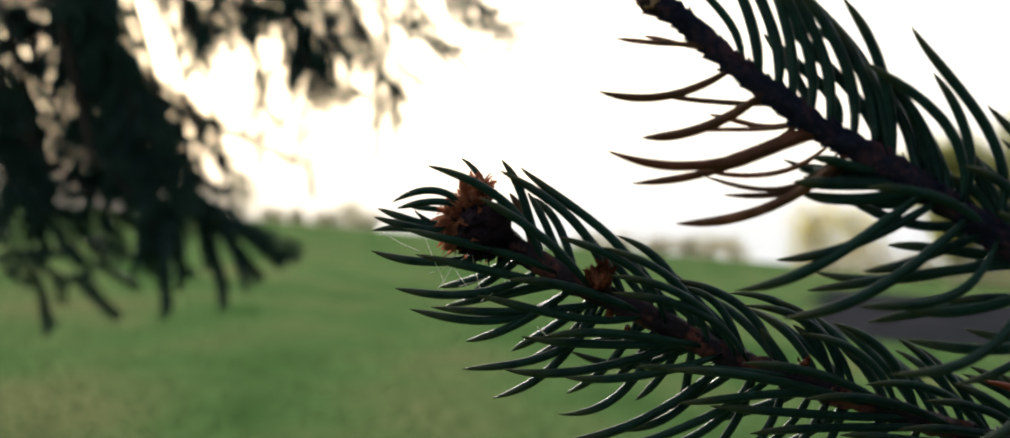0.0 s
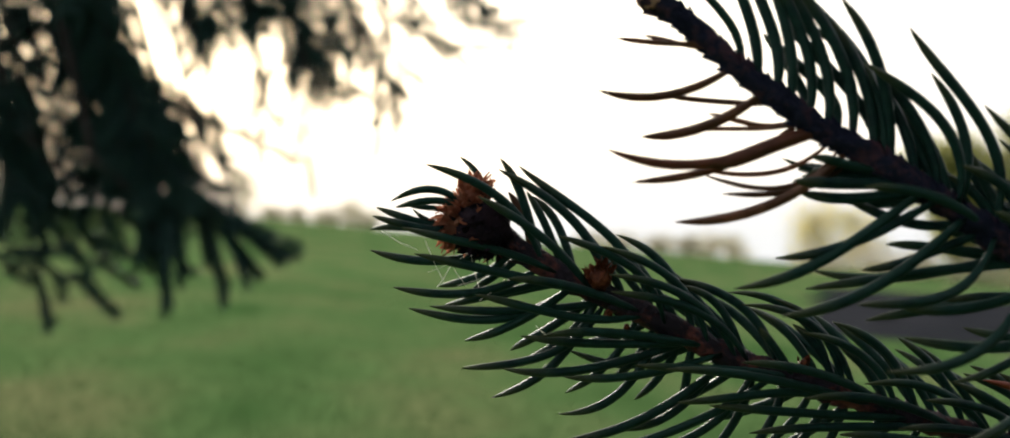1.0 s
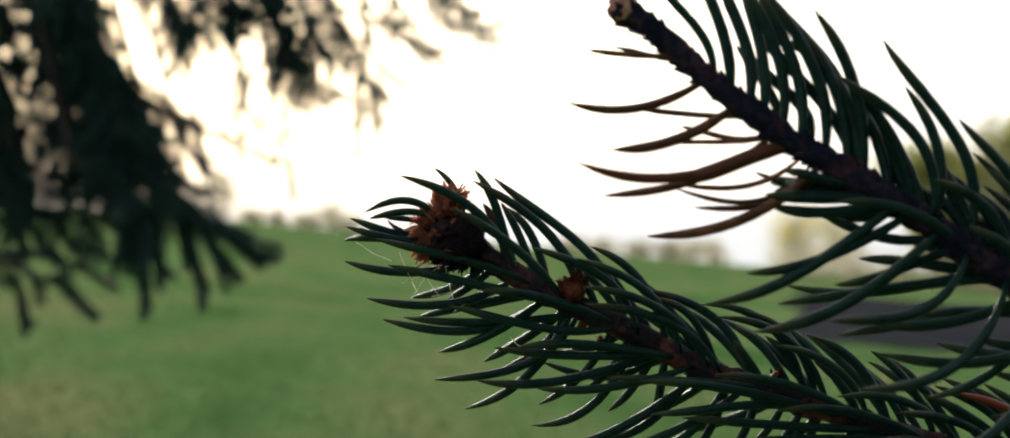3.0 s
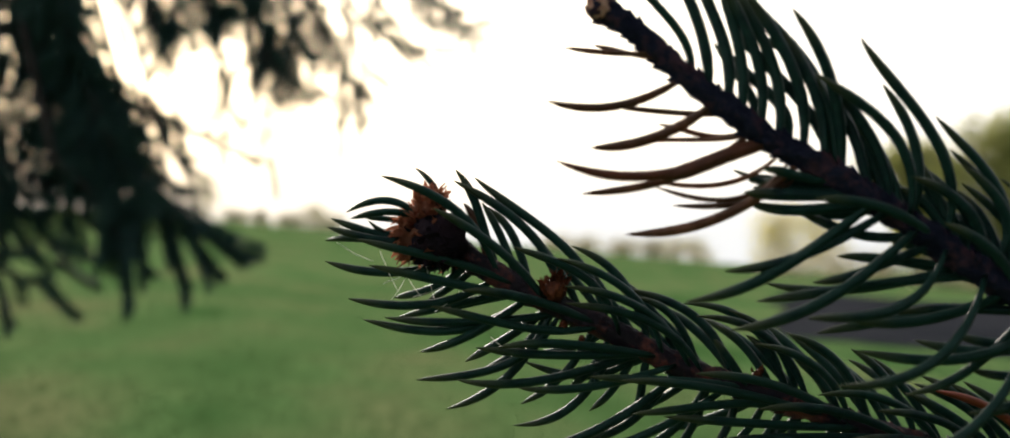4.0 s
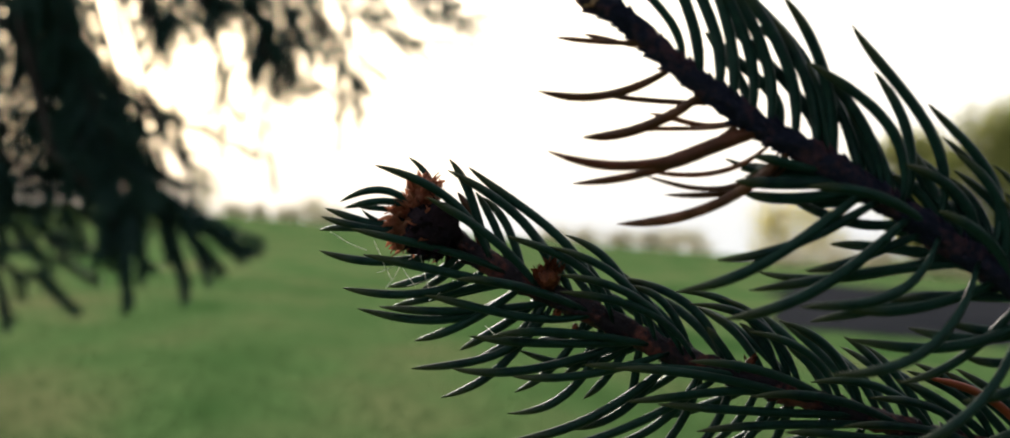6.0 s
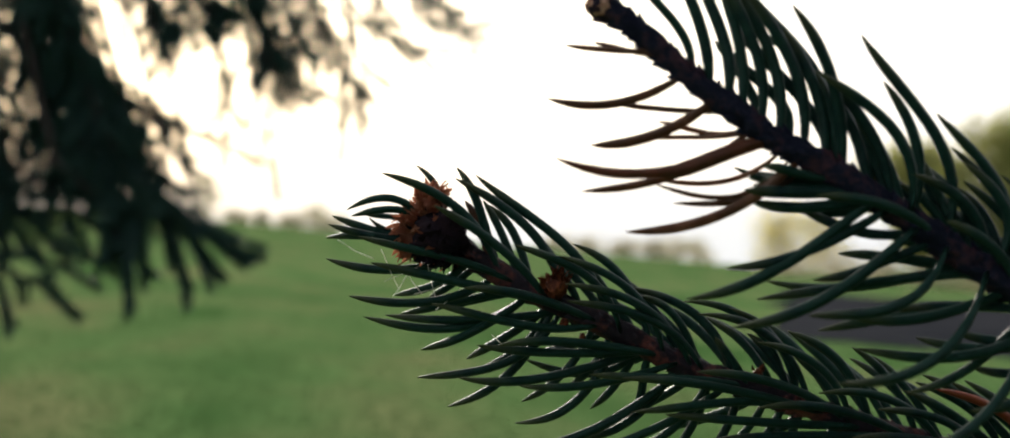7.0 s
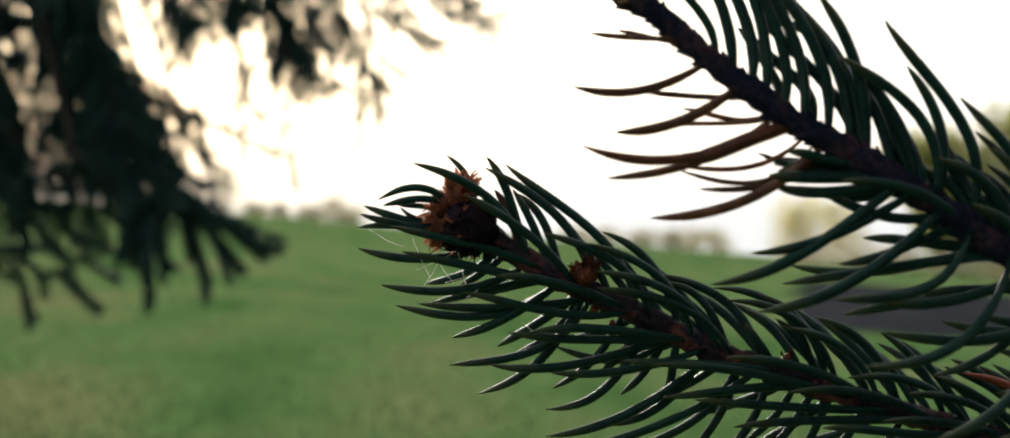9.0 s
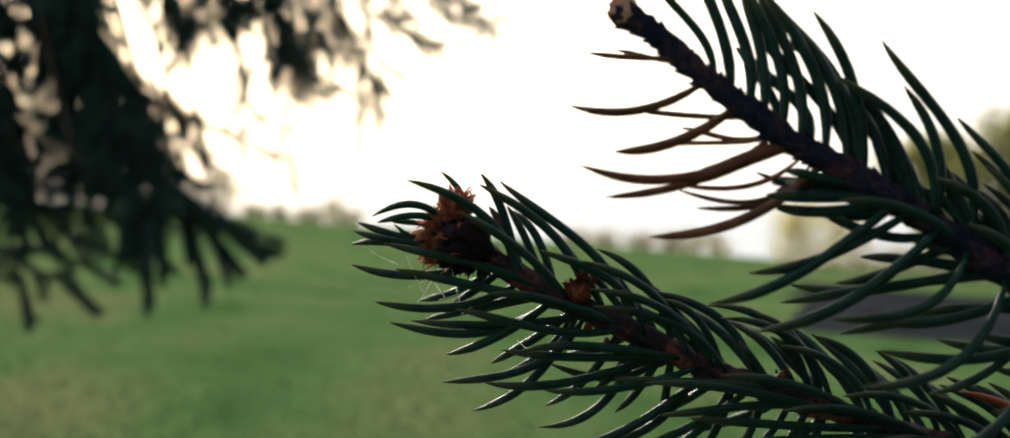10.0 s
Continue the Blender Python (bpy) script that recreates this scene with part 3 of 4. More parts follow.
UPPER_GREEN_A = (
    (-14.8, -9.7, 0.0, -8.6, -4.4, 2, 0.6), (-12.9, -9.2, 1.0, -3.7, 1.2, -2, 0.95), (-8.5, -14.8, 0.2, 0.1, -5.0, 0, 1.1),
    (-10.6, -13.5, -0.1, -1.3, -1.1, -2, 1.2), (-11.9, -10.9, 0.4, -2.3, 0.3, 2, 0.9), (-12.4, -9.6, -0.5, -2.1, 4.3, 1, 0.9),
    (-7.7, -18.6, -6.7, -3.8, -6.5, -3, 1.0), (-9.2, -21.6, -10.9, -3.2, -9.7, -4, 1.1), (-4.7, -21.3, -10.9, -6.1, -10.2, -5, 1.15),
    (3.3, -25.2, -2.9, 3.1, 0.3, 2, 1.0), (-2.0, -14.6, -4.2, 0.6, -4.1, -2, 0.95), (1.5, -22.1, -2.1, -4.2, -8.4, 4, 0.95),
    (1.9, -14.5, 1.2, -0.9, 1.1, 3, 1.0),
)
UPPER_GREEN_B = (
    (7.0, -21.9, -4.0, -1.2, 0.9, 3, 1.0), (-1.6, -17.8, -7.2, -18.9, -7.9, -11, 1.0), (2.7, -19.9, -10.8, -18.4, -14.9, -14, 1.05),
    (8.4, -19.0, -14.3, -12.5, -13.9, -15, 1.05), (12.4, -11.9, -0.5, -6.3, -3.7, 3, 1.0), (10.3, -21.1, -3.6, -13.4, -8.2, 2, 1.1),
    (15.0, -12.7, -2.5, -6.3, -8.4, 4, 1.0), (9.0, -15.3, -0.4, 0.2, 3.3, 2, 0.9), (-29.4, -6.7, 11.4, 9.5, 0.7, -1, 0.9),
    (-27.6, -3.6, 13.6, 5.0, 2.5, 0, 1.15), (-25.7, -2.9, 15.0, 8.3, 1.7, 2, 1.2), (-24.1, -2.2, 15.0, 5.6, 3.4, 1, 1.1),
    (-22.0, -4.3, 17.1, 9.2, 4.4, 0, 1.1),
)
UPPER_GREEN_C = (
    (-20.0, -4.5, 17.9, 9.8, 4.6, 2, 1.15), (-17.3, -6.6, 18.6, 11.8, 6.3, 0, 1.2), (-14.8, -4.4, 15.3, 6.9, 5.1, 1, 1.2),
    (-12.9, -6.0, 18.5, 6.8, 8.4, -2, 1.15), (-13.7, -11.3, 18.3, 12.3, -1.9, 4, 1.1), (-14.5, -10.6, 22.1, 23.0, 4.0, 3, 1.2),
    (-21.3, -4.8, 10.9, 4.2, 2.7, 5, 1.0), (-13.1, -8.3, 16.6, 16.9, 11.6, 5, 1.1), (-18.8, -5.8, 11.2, 13.4, -0.8, 4, 1.15),
    (-5.8, -10.7, 15.8, 19.8, 8.5, -3, 1.1), (-7.6, -7.1, 14.7, 8.9, 4.4, 0, 1.1), (-9.9, -5.4, 13.0, 4.3, 6.0, 2, 1.1),
    (-12.7, -3.4, 12.2, 0.3, 3.7, 1, 1.2),
)
UPPER_GREEN_D = (
    (-1.5, -9.9, 22.7, 22.3, 4.2, -2, 1.15), (-5.4, -2.7, 15.4, 10.1, 8.3, 1, 1.1), (3.7, -6.2, 17.9, 22.6, 8.3, 0, 1.1),
    (4.9, -5.1, 15.1, 16.0, 9.2, 2, 1.0), (3.1, -9.0, 10.8, 12.3, 9.8, -2, 1.1), (8.3, -3.3, 14.3, 7.9, 13.8, 1, 1.0),
    (-1.9, -5.9, 7.9, -0.1, 3.6, 3, 1.0), (5.5, -5.5, 13.8, 11.7, 10.6, -1, 1.1), (-0.0, -3.2, 10.2, 2.9, -0.3, 2, 1.0),
    (-7.8, -3.8, 10.9, 3.3, 2.5, 3, 1.1), (-9.4, -1.8, 10.0, 2.0, 2.1, 5, 1.1), (-6.3, -4.9, 11.0, 3.8, 3.6, 1, 1.1),
    (-1.5, -4.4, 11.9, 6.3, 3.4, 4, 1.0),
)
UPPER_GREEN_E = (
    (2.0, -4.9, 9.8, 3.2, 3.9, 4, 1.05), (4.9, -4.1, 10.7, 6.4, 5.9, 3, 1.1), (-3.8, -4.7, 8.1, 3.2, 2.1, 5, 1.0),
    (-0.7, -5.5, 7.2, 4.5, 3.7, 1, 1.0), (7.3, -2.4, 11.3, 6.0, 4.5, 2, 1.1), (9.4, -1.9, 12.0, 5.9, 9.5, 4, 1.1),
    (3.7, -8.7, 6.6, 4.6, 4.9, 4, 1.0), (6.3, -9.1, 7.9, 7.0, 4.8, -4, 1.05), (8.5, -8.3, 9.0, 6.5, 6.1, 3, 1.0),
    (-12.3, -10.2, -0.6, -3.6, -1.6, 1, 1.0), (-14.4, -7.6, -0.3, -1.5, -4.4, 3, 1.0), (-10.8, -11.5, -0.4, -2.9, 0.7, -1, 0.9),
    (-4.1, -13.4, 2.3, -8.3, -3.9, 2, 1.0),
)
UPPER_GREEN_F = (
    (-8.4, -10.8, -0.0, -5.4, -2.9, 4, 1.0), (-2.7, -14.1, 4.4, 6.5, 4.6, -4, 1.0),
    (3.8, -10.8, 4.5, 1.1, 2.8, 4, 1.1), (5.3, -12.2, 3.1, 1.4, 2.6, 5, 1.1), (6.8, -9.9, 7.8, -0.5, -1.1, 3, 1.1),
    (2.3, -7.4, 7.1, 0.0, 2.1, 4, 1.1), (5.6, -6.9, 9.0, 2.5, 2.5, 3, 1.1), (-0.4, -8.3, 5.5, 0.4, 2.6, 5, 1.1),
    (8.5, -7.2, 9.6, -2.1, -1.1, 3, 1.1),
)
LOWER_GREEN_A = (
    (-68.9, -14.5, 2.5, -5.3, -3.1, 0, 1.0), (-68.1, -15.6, 2.0, -3.1, -3.3, -2, 1.0), (-69.1, -15.3, -0.6, -4.5, 2.9, 2, 0.95),
    (-59.7, -20.0, 6.0, 4.4, 0.4, -5, 1.0), (-70.6, -10.8, 2.0, 10.5, 9.8, -1, 0.95), (-70.2, -10.5, 1.5, 8.4, 4.7, -2, 0.9),
    (-70.6, -8.7, 1.4, 1.8, 0.7, 1, 0.7), (-70.5, -8.1, 1.1, -4.1, -7.2, 0, 0.7), (-61.5, -15.1, 13.0, 13.3, 10.0, -5, 1.1),
    (-55.3, -14.6, 12.1, 5.5, 4.3, -6, 1.1), (-68.6, -3.9, 9.5, 4.8, 7.0, 2, 0.8), (-61.0, -6.1, 14.3, -1.6, 5.4, 0, 1.1),
    (-52.9, -14.4, 16.8, 15.3, 9.0, -1, 1.15),
)
LOWER_GREEN_B = (
    (-47.0, -17.6, 20.0, 17.8, 3.4, 1, 1.15), (-58.2, -5.4, 11.6, 0.2, 2.4, 2, 1.0), (-56.9, -6.0, 11.6, 2.3, 7.2, 3, 1.05),
    (-45.6, -14.2, 11.6, 15.5, 7.1, -5, 1.05), (-50.4, -9.1, 13.0, 4.1, 3.9, 1, 1.1), (-39.9, -14.1, 13.2, 14.9, 10.4, -4, 1.05),
    (-41.5, -10.3, 13.8, 8.7, 11.9, 0, 1.1), (-30.6, -13.8, 12.3, 15.4, 11.2, 2, 1.15), (-37.0, -8.1, 11.6, 4.6, 3.8, 3, 1.1),
    (-34.7, -9.4, 10.2, 5.0, 12.3, -2, 1.0), (-36.2, -17.0, 11.3, 14.2, 10.7, -6, 1.05), (-34.6, -18.4, 9.7, 15.0, 7.7, -6, 1.05),
    (-43.0, -6.8, 10.7, 1.5, -1.2, 2, 1.1),
)
LOWER_GREEN_C = (
    (-45.7, -8.2, 9.6, 0.5, 2.1, 3, 1.0), (-23.1, -14.0, 13.1, 14.3, 18.9, 1, 1.1), (-21.6, -9.7, 12.9, 7.7, 11.5, -1, 1.0),
    (-20.5, -15.3, 12.6, 14.6, 15.8, -3, 1.1), (-24.7, -7.6, 9.6, 3.0, 5.6, 2, 1.05), (-22.9, -5.8, 9.1, 4.0, 4.9, 0, 1.05),
    (-28.9, -4.6, 6.6, 1.1, 0.4, -3, 1.0), (-15.2, -13.0, 10.8, 12.5, 9.9, -4, 1.05), (-12.0, -11.4, 12.8, 8.9, 11.8, 0, 1.05),
    (-12.5, -8.3, 11.2, 4.8, 10.5, 1, 1.05), (-5.9, -9.2, 12.6, 5.4, 7.5, -1, 1.05), (-9.7, -7.0, 9.5, 4.4, 4.6, 2, 1.0),
    (-16.0, -6.2, 8.3, 4.5, 3.3, 1, 1.0),
)
LOWER_GREEN_D = (
    (-2.2, -9.3, 12.2, 2.7, 4.4, 2, 1.05), (5.9, -12.9, 11.1, 10.6, 7.1, -2, 1.05), (3.0, -16.1, 7.4, 10.9, 6.7, -6, 1.05),
    (-2.8, -17.7, 7.9, 13.5, 11.0, -5, 1.05), (-6.9, -21.6, 5.0, 7.0, 8.2, -6, 1.1), (-15.5, -20.9, 7.1, 7.8, 6.3, -6, 1.1),
    (-19.3, -26.9, 5.1, 3.2, 4.7, -7, 1.1), (-28.6, -21.4, 2.0, 2.1, 0.2, -5, 1.05), (3.9, -20.7, 4.1, 5.5, 5.1, -7, 1.05),
    (-3.3, -20.9, 1.6, -4.2, 1.4, -7, 1.1), (-13.2, -27.2, 2.2, -0.8, -0.9, -5, 1.1), (-18.9, -25.4, 0.6, 9.3, 1.5, -4, 1.1),
    (-9.4, -25.7, -0.4, 0.6, 2.7, -4, 1.1),
)
LOWER_GREEN_E = (
    (-65.5, -18.9, -0.7, -6.7, -7.5, 2, 1.1), (-54.0, -24.1, 5.4, -0.0, -0.2, -5, 1.1), (-48.7, -17.5, 4.6, 3.3, 4.8, -6, 1.1),
    (-65.0, -10.3, -5.2, -5.4, -3.8, 2, 1.0), (-61.4, -19.8, -2.9, -10.4, -7.6, 0, 1.1), (-63.9, -6.9, -4.8, -0.6, -1.6, 3, 0.95),
    (-57.3, -12.6, -2.3, 1.6, -0.7, 3, 1.0), (-57.2, -22.1, -3.4, -15.7, -9.8, 1, 1.15), (-51.9, -24.5, -0.7, -3.0, -4.5, 0, 1.05),
    (-48.0, -22.3, 2.8, -8.4, -1.8, -4, 1.05), (-58.7, -16.1, -4.0, -0.7, -0.5, 3, 0.95), (-56.9, -14.8, -7.4, -2.7, -4.9, -1, 1.1),
    (-41.0, -23.5, 1.1, -1.3, -3.5, -4, 1.1),
)
LOWER_GREEN_F = (
    (-40.3, -21.5, 1.5, 1.8, 5.5, -5, 1.1), (-53.0, -19.2, -9.4, -17.5, -8.8, 0, 1.1), (-41.4, -25.5, -3.5, -3.1, -9.7, -2, 1.15),
    (-42.1, -15.9, -2.0, -14.3, -8.8, 3, 1.0), (-53.9, -14.4, -13.9, -7.7, -11.8, 2, 1.1), (-54.2, -9.4, -9.0, -5.4, -6.3, 4, 1.0),
    (-48.7, -9.8, -10.8, -5.4, -6.7, 1, 1.0), (-38.2, -20.7, -2.8, -3.9, -5.5, -3, 1.05), (-45.3, -14.2, -11.8, -7.4, -16.2, 0, 1.1),
    (-42.6, -6.6, -8.9, -1.4, -3.8, 3, 1.0), (-41.4, -2.9, -10.2, 1.7, -5.0, 2, 1.1), (-36.6, -22.9, -10.7, -6.4, -10.1, -2, 1.2),
    (-37.9, -13.3, -10.2, -7.3, -10.8, 1, 1.1),
)
LOWER_GREEN_G = (
    (-30.8, -25.4, -10.6, -6.8, -5.8, -3, 1.1), (-33.6, -14.7, -12.0, -11.9, -7.9, 1, 1.1), (-33.4, -6.9, -13.4, -5.1, -4.4, 3, 1.1),
    (-29.4, -6.3, -11.5, -3.8, -5.6, 1, 1.1), (-23.5, -6.9, -9.6, -2.4, -2.1, 0, 1.1), (-21.1, -4.5, -9.2, -0.1, -2.5, 2, 1.1),
    (-16.4, -5.3, -7.5, -0.5, -1.5, 0, 1.1), (-11.4, -4.2, -6.9, -2.5, -0.6, 3, 1.0), (-25.7, -7.0, -9.0, -4.1, -3.9, 3, 1.0),
    (-46.5, -5.8, -7.9, -3.2, -4.3, 2, 1.0), (-5.1, -5.8, -4.1, -1.8, -1.8, 1, 1.0),
)
LOWER_DRY = (
    (-62.8, -3.2, 8.8, 2.6, 3.5, 2, 1.0),
)
LOWER_RED = (
    (10.6, -15.3, 11.5, 13.7, 9.5, -3, 1.0),
)


def needle_mesh(near, far, width, mat):
    """A four-ridged needle one metre long, to be scaled in length alone; it bows up by near and far, in mm, in its two halves."""
    n, sides = 18, 12
    verts, faces = [], []
    for i in range(n + 1):
        u = i / n
        u = 1 - (1 - u) ** 1.5
        r = 0.53 * width * MM * min(1.0, 0.62 + 1.5 * u) * (1.0 if u < 0.74 else max(0.06, max(0.0, 1 - ((u - 0.74) / 0.26) ** 2.0) ** 0.75))
        z = u * (1 - u) * (near * (1 - u) + far * u) * MM
        for k in range(sides):
            a = 2 * math.pi * k / sides
            q = r * (1 + 0.09 * math.cos(4 * a))
            verts.append((u, math.cos(a) * q * 0.92, z + math.sin(a) * q))
    for i in range(n):
        for k in range(sides):
            j = (k + 1) % sides
            faces.append((i * sides + k, (i + 1) * sides + k, (i + 1) * sides + j, i * sides + j))
    faces.append(tuple(range(sides)))
    faces.append(tuple(range((n + 1) * sides - 1, n * sides - 1, -1)))
    return pydata("needle", verts, faces, mat, True)


def needle(twig, base, reach, rise, near, far, lean, width=1.0, mat=NEEDLE, label=""):
    chord = Vector((reach, lean, rise)) * MM
    x = chord.normalized()
    up = Vector((-rise, 0, reach)) if reach > 0 else Vector((rise, 0, -reach))
    z = (up - x * up.dot(x)).normalized()
    y = z.cross(x)
    ob = link_mesh("needle", needle_mesh(near, far, width, mat), None, twig, label)
    turn = Matrix((x, y, z)).transposed().to_4x4()
    ob.matrix_basis = Matrix.Translation(base) @ turn @ Matrix.Diagonal((chord.length, 1, 1, 1))
    return ob


def set_needles(twig, stem, rows, mat=NEEDLE, label="", stout=1.0):
    """Needles seated on the stem's axis, or on its near or far side where they lean far out."""
    for x, reach, rise, near, far, lean, width in rows:
        seat = -1.2 if lean <= -3 else 0.8 if lean >= 3 else 0.0
        needle(twig, Vector((x, seat, between(stem, x))) * MM, reach, rise, near, far, lean - seat, width * stout, mat, label)


def stem_mesh(points, r0, r1, seed, knob=0.0, lumps=0.22):
    """A twig with the small pegs that needles leave; knob swells its tip."""
    rng = random.Random(seed)
    path, radii = [], []
    x0, x1 = points[0][0], points[-1][0]
    n = 110
    for i in range(n + 1):
        u = i / n
        x = x0 + (x1 - x0) * u
        z = (between(points, x - 1.5) + between(points, x) + between(points, x + 1.5)) / 3
        path.append(Vector((x, 0, z)) * MM)
        r = r0 + (r1 - r0) * u
        if knob and (x - x0) < 5:
            r *= 1 + knob * math.sin(math.pi * min(1, (x - x0 + 1.2) / 5))
        if i == 0:
            r *= 0.5
        radii.append(r * MM)
    verts, faces = tube(path, radii, 14, lumps, 800)
    for k in range(260):
        i = rng.randint(2, n - 3)
        w = rng.uniform(0, 6.283)
        d = (path[i] - path[i + 1]).normalized()
        a = d.orthogonal().normalized()
        v = Matrix.Rotation(w, 3, d) @ a
        p = path[i] + v * radii[i] * 0.85
        s = rng.uniform(0.4, 0.9) * MM
        o = len(verts)
        c = d.cross(v)
        tip = p + v * s * 0.9 + d * s * 1.2
        for q in (p - d * s * 1.5, p + c * s * 0.6, p + d * s * 0.8, p - c * s * 0.6):
            verts.append(tuple(q))
        for q in (0.25, -0.25):
            verts.append(tuple(tip + c * s * q))
        faces += [(o, o + 1, o + 4), (o + 1, o + 2, o + 4), (o + 2, o + 3, o + 5), (o + 3, o, o + 5), (o, o + 4, o + 5), (o + 2, o + 5, o + 4)]
    return verts, faces


def scale_mesh(mat):
    """One pointed, cupped bud scale about 1.6 mm long."""
    verts, faces = [], []
    for i in range(5):
        u = i / 4
        w = 0.6 * math.sin(math.pi * (0.25 + 0.72 * u)) * (1 - u * 0.55)
        for k in (-1, 0, 1):
            verts.append((u * 1.7 * MM, k * w * MM, (0.55 * u * u - 0.14 * abs(k)) * MM))
    for i in range(4):
        for k in range(2):
            a = i * 3 + k
            faces.append((a, a + 1, a + 4, a + 3))
    return pydata("bud_scale", verts, faces, mat, True)


BUD_SCALE, DARK_SCALE = scale_mesh(SCALE), scale_mesh(CORE)
RUST_SCALE = scale_mesh(RUST)


def bud(twig, center, size, n, seed, toward, core_name="bud", label="", mat=CORE, flare=1.0):
    """A bud: a dark core with spreading papery scales."""
    rng = random.Random(seed)
    bm = bmesh.new()
    bmesh.ops.create_icosphere(bm, subdivisions=3, radius=1)
    for v in bm.verts:
        d = v.co.normalized()
        v.co = Vector((d.x * size[0], d.y * size[1], d.z * size[2])) * MM * (0.85 if mat == RUST else 1.0) / flare * (1 + 0.3 * noise.noise(d * 2.3 + Vector((seed, 0, 0))) + 0.16 * noise.noise(d * 6 + Vector((seed, 3, 0))))
    core = part(core_name, bm, mat, twig, label)
    core.location = Vector(center) * MM
    t = Vector(toward).normalized()
    for k in range(n + int(18 * size[0])):
        dark = k >= n
        if dark and mat != CORE:
            break
        d = Vector((rng.gauss(0, 1), rng.gauss(0, 1), rng.gauss(0, 1))).normalized()
        if d.dot(t) < -0.25 and not dark:
            d = -d
        p = Vector((d.x * size[0], d.y * size[1], d.z * size[2])) * MM * 0.9
        x = (d * (0.4 if mat == RUST else 0.7) + t * rng.uniform(0.4, 1.1) + Vector((rng.gauss(0, 0.25), rng.gauss(0, 0.25), rng.gauss(0, 0.25)))).normalized()
        s = link_mesh("bud_scale", DARK_SCALE if dark else RUST_SCALE if mat == RUST else BUD_SCALE, None, core)
        s.matrix_basis = Matrix.Translation(p) @ x.to_track_quat("X", "Z").to_matrix().to_4x4() @ pose(0, 0, 0, rng.uniform(-180, 180)) @ Matrix.Scale(rng.uniform(0.7, 1.25) * (0.85 if mat == RUST else flare) * min(1.0, 0.15 + size[0] / 2.2), 4)


def grow(twig, stem, rng, x0, x1, count, angle, length, lean, bow):
    """Needles along a stretch of stem: angle in degrees from the way to the right, lengths in mm, leaning to or from the viewer."""
    for k in range(count):
        x = x0 + (x1 - x0) * (k + rng.uniform(0.3, 0.7)) / count
        a = radians(rng.uniform(*angle))
        n = rng.uniform(*length)
        needle(twig, Vector((x, rng.uniform(-0.5, 0.5), between(stem, x))) * MM, math.cos(a) * n, math.sin(a) * n, rng.uniform(*bow), rng.uniform(*bow), rng.uniform(*lean), rng.choice((0.95, 1.05, 1.1)))


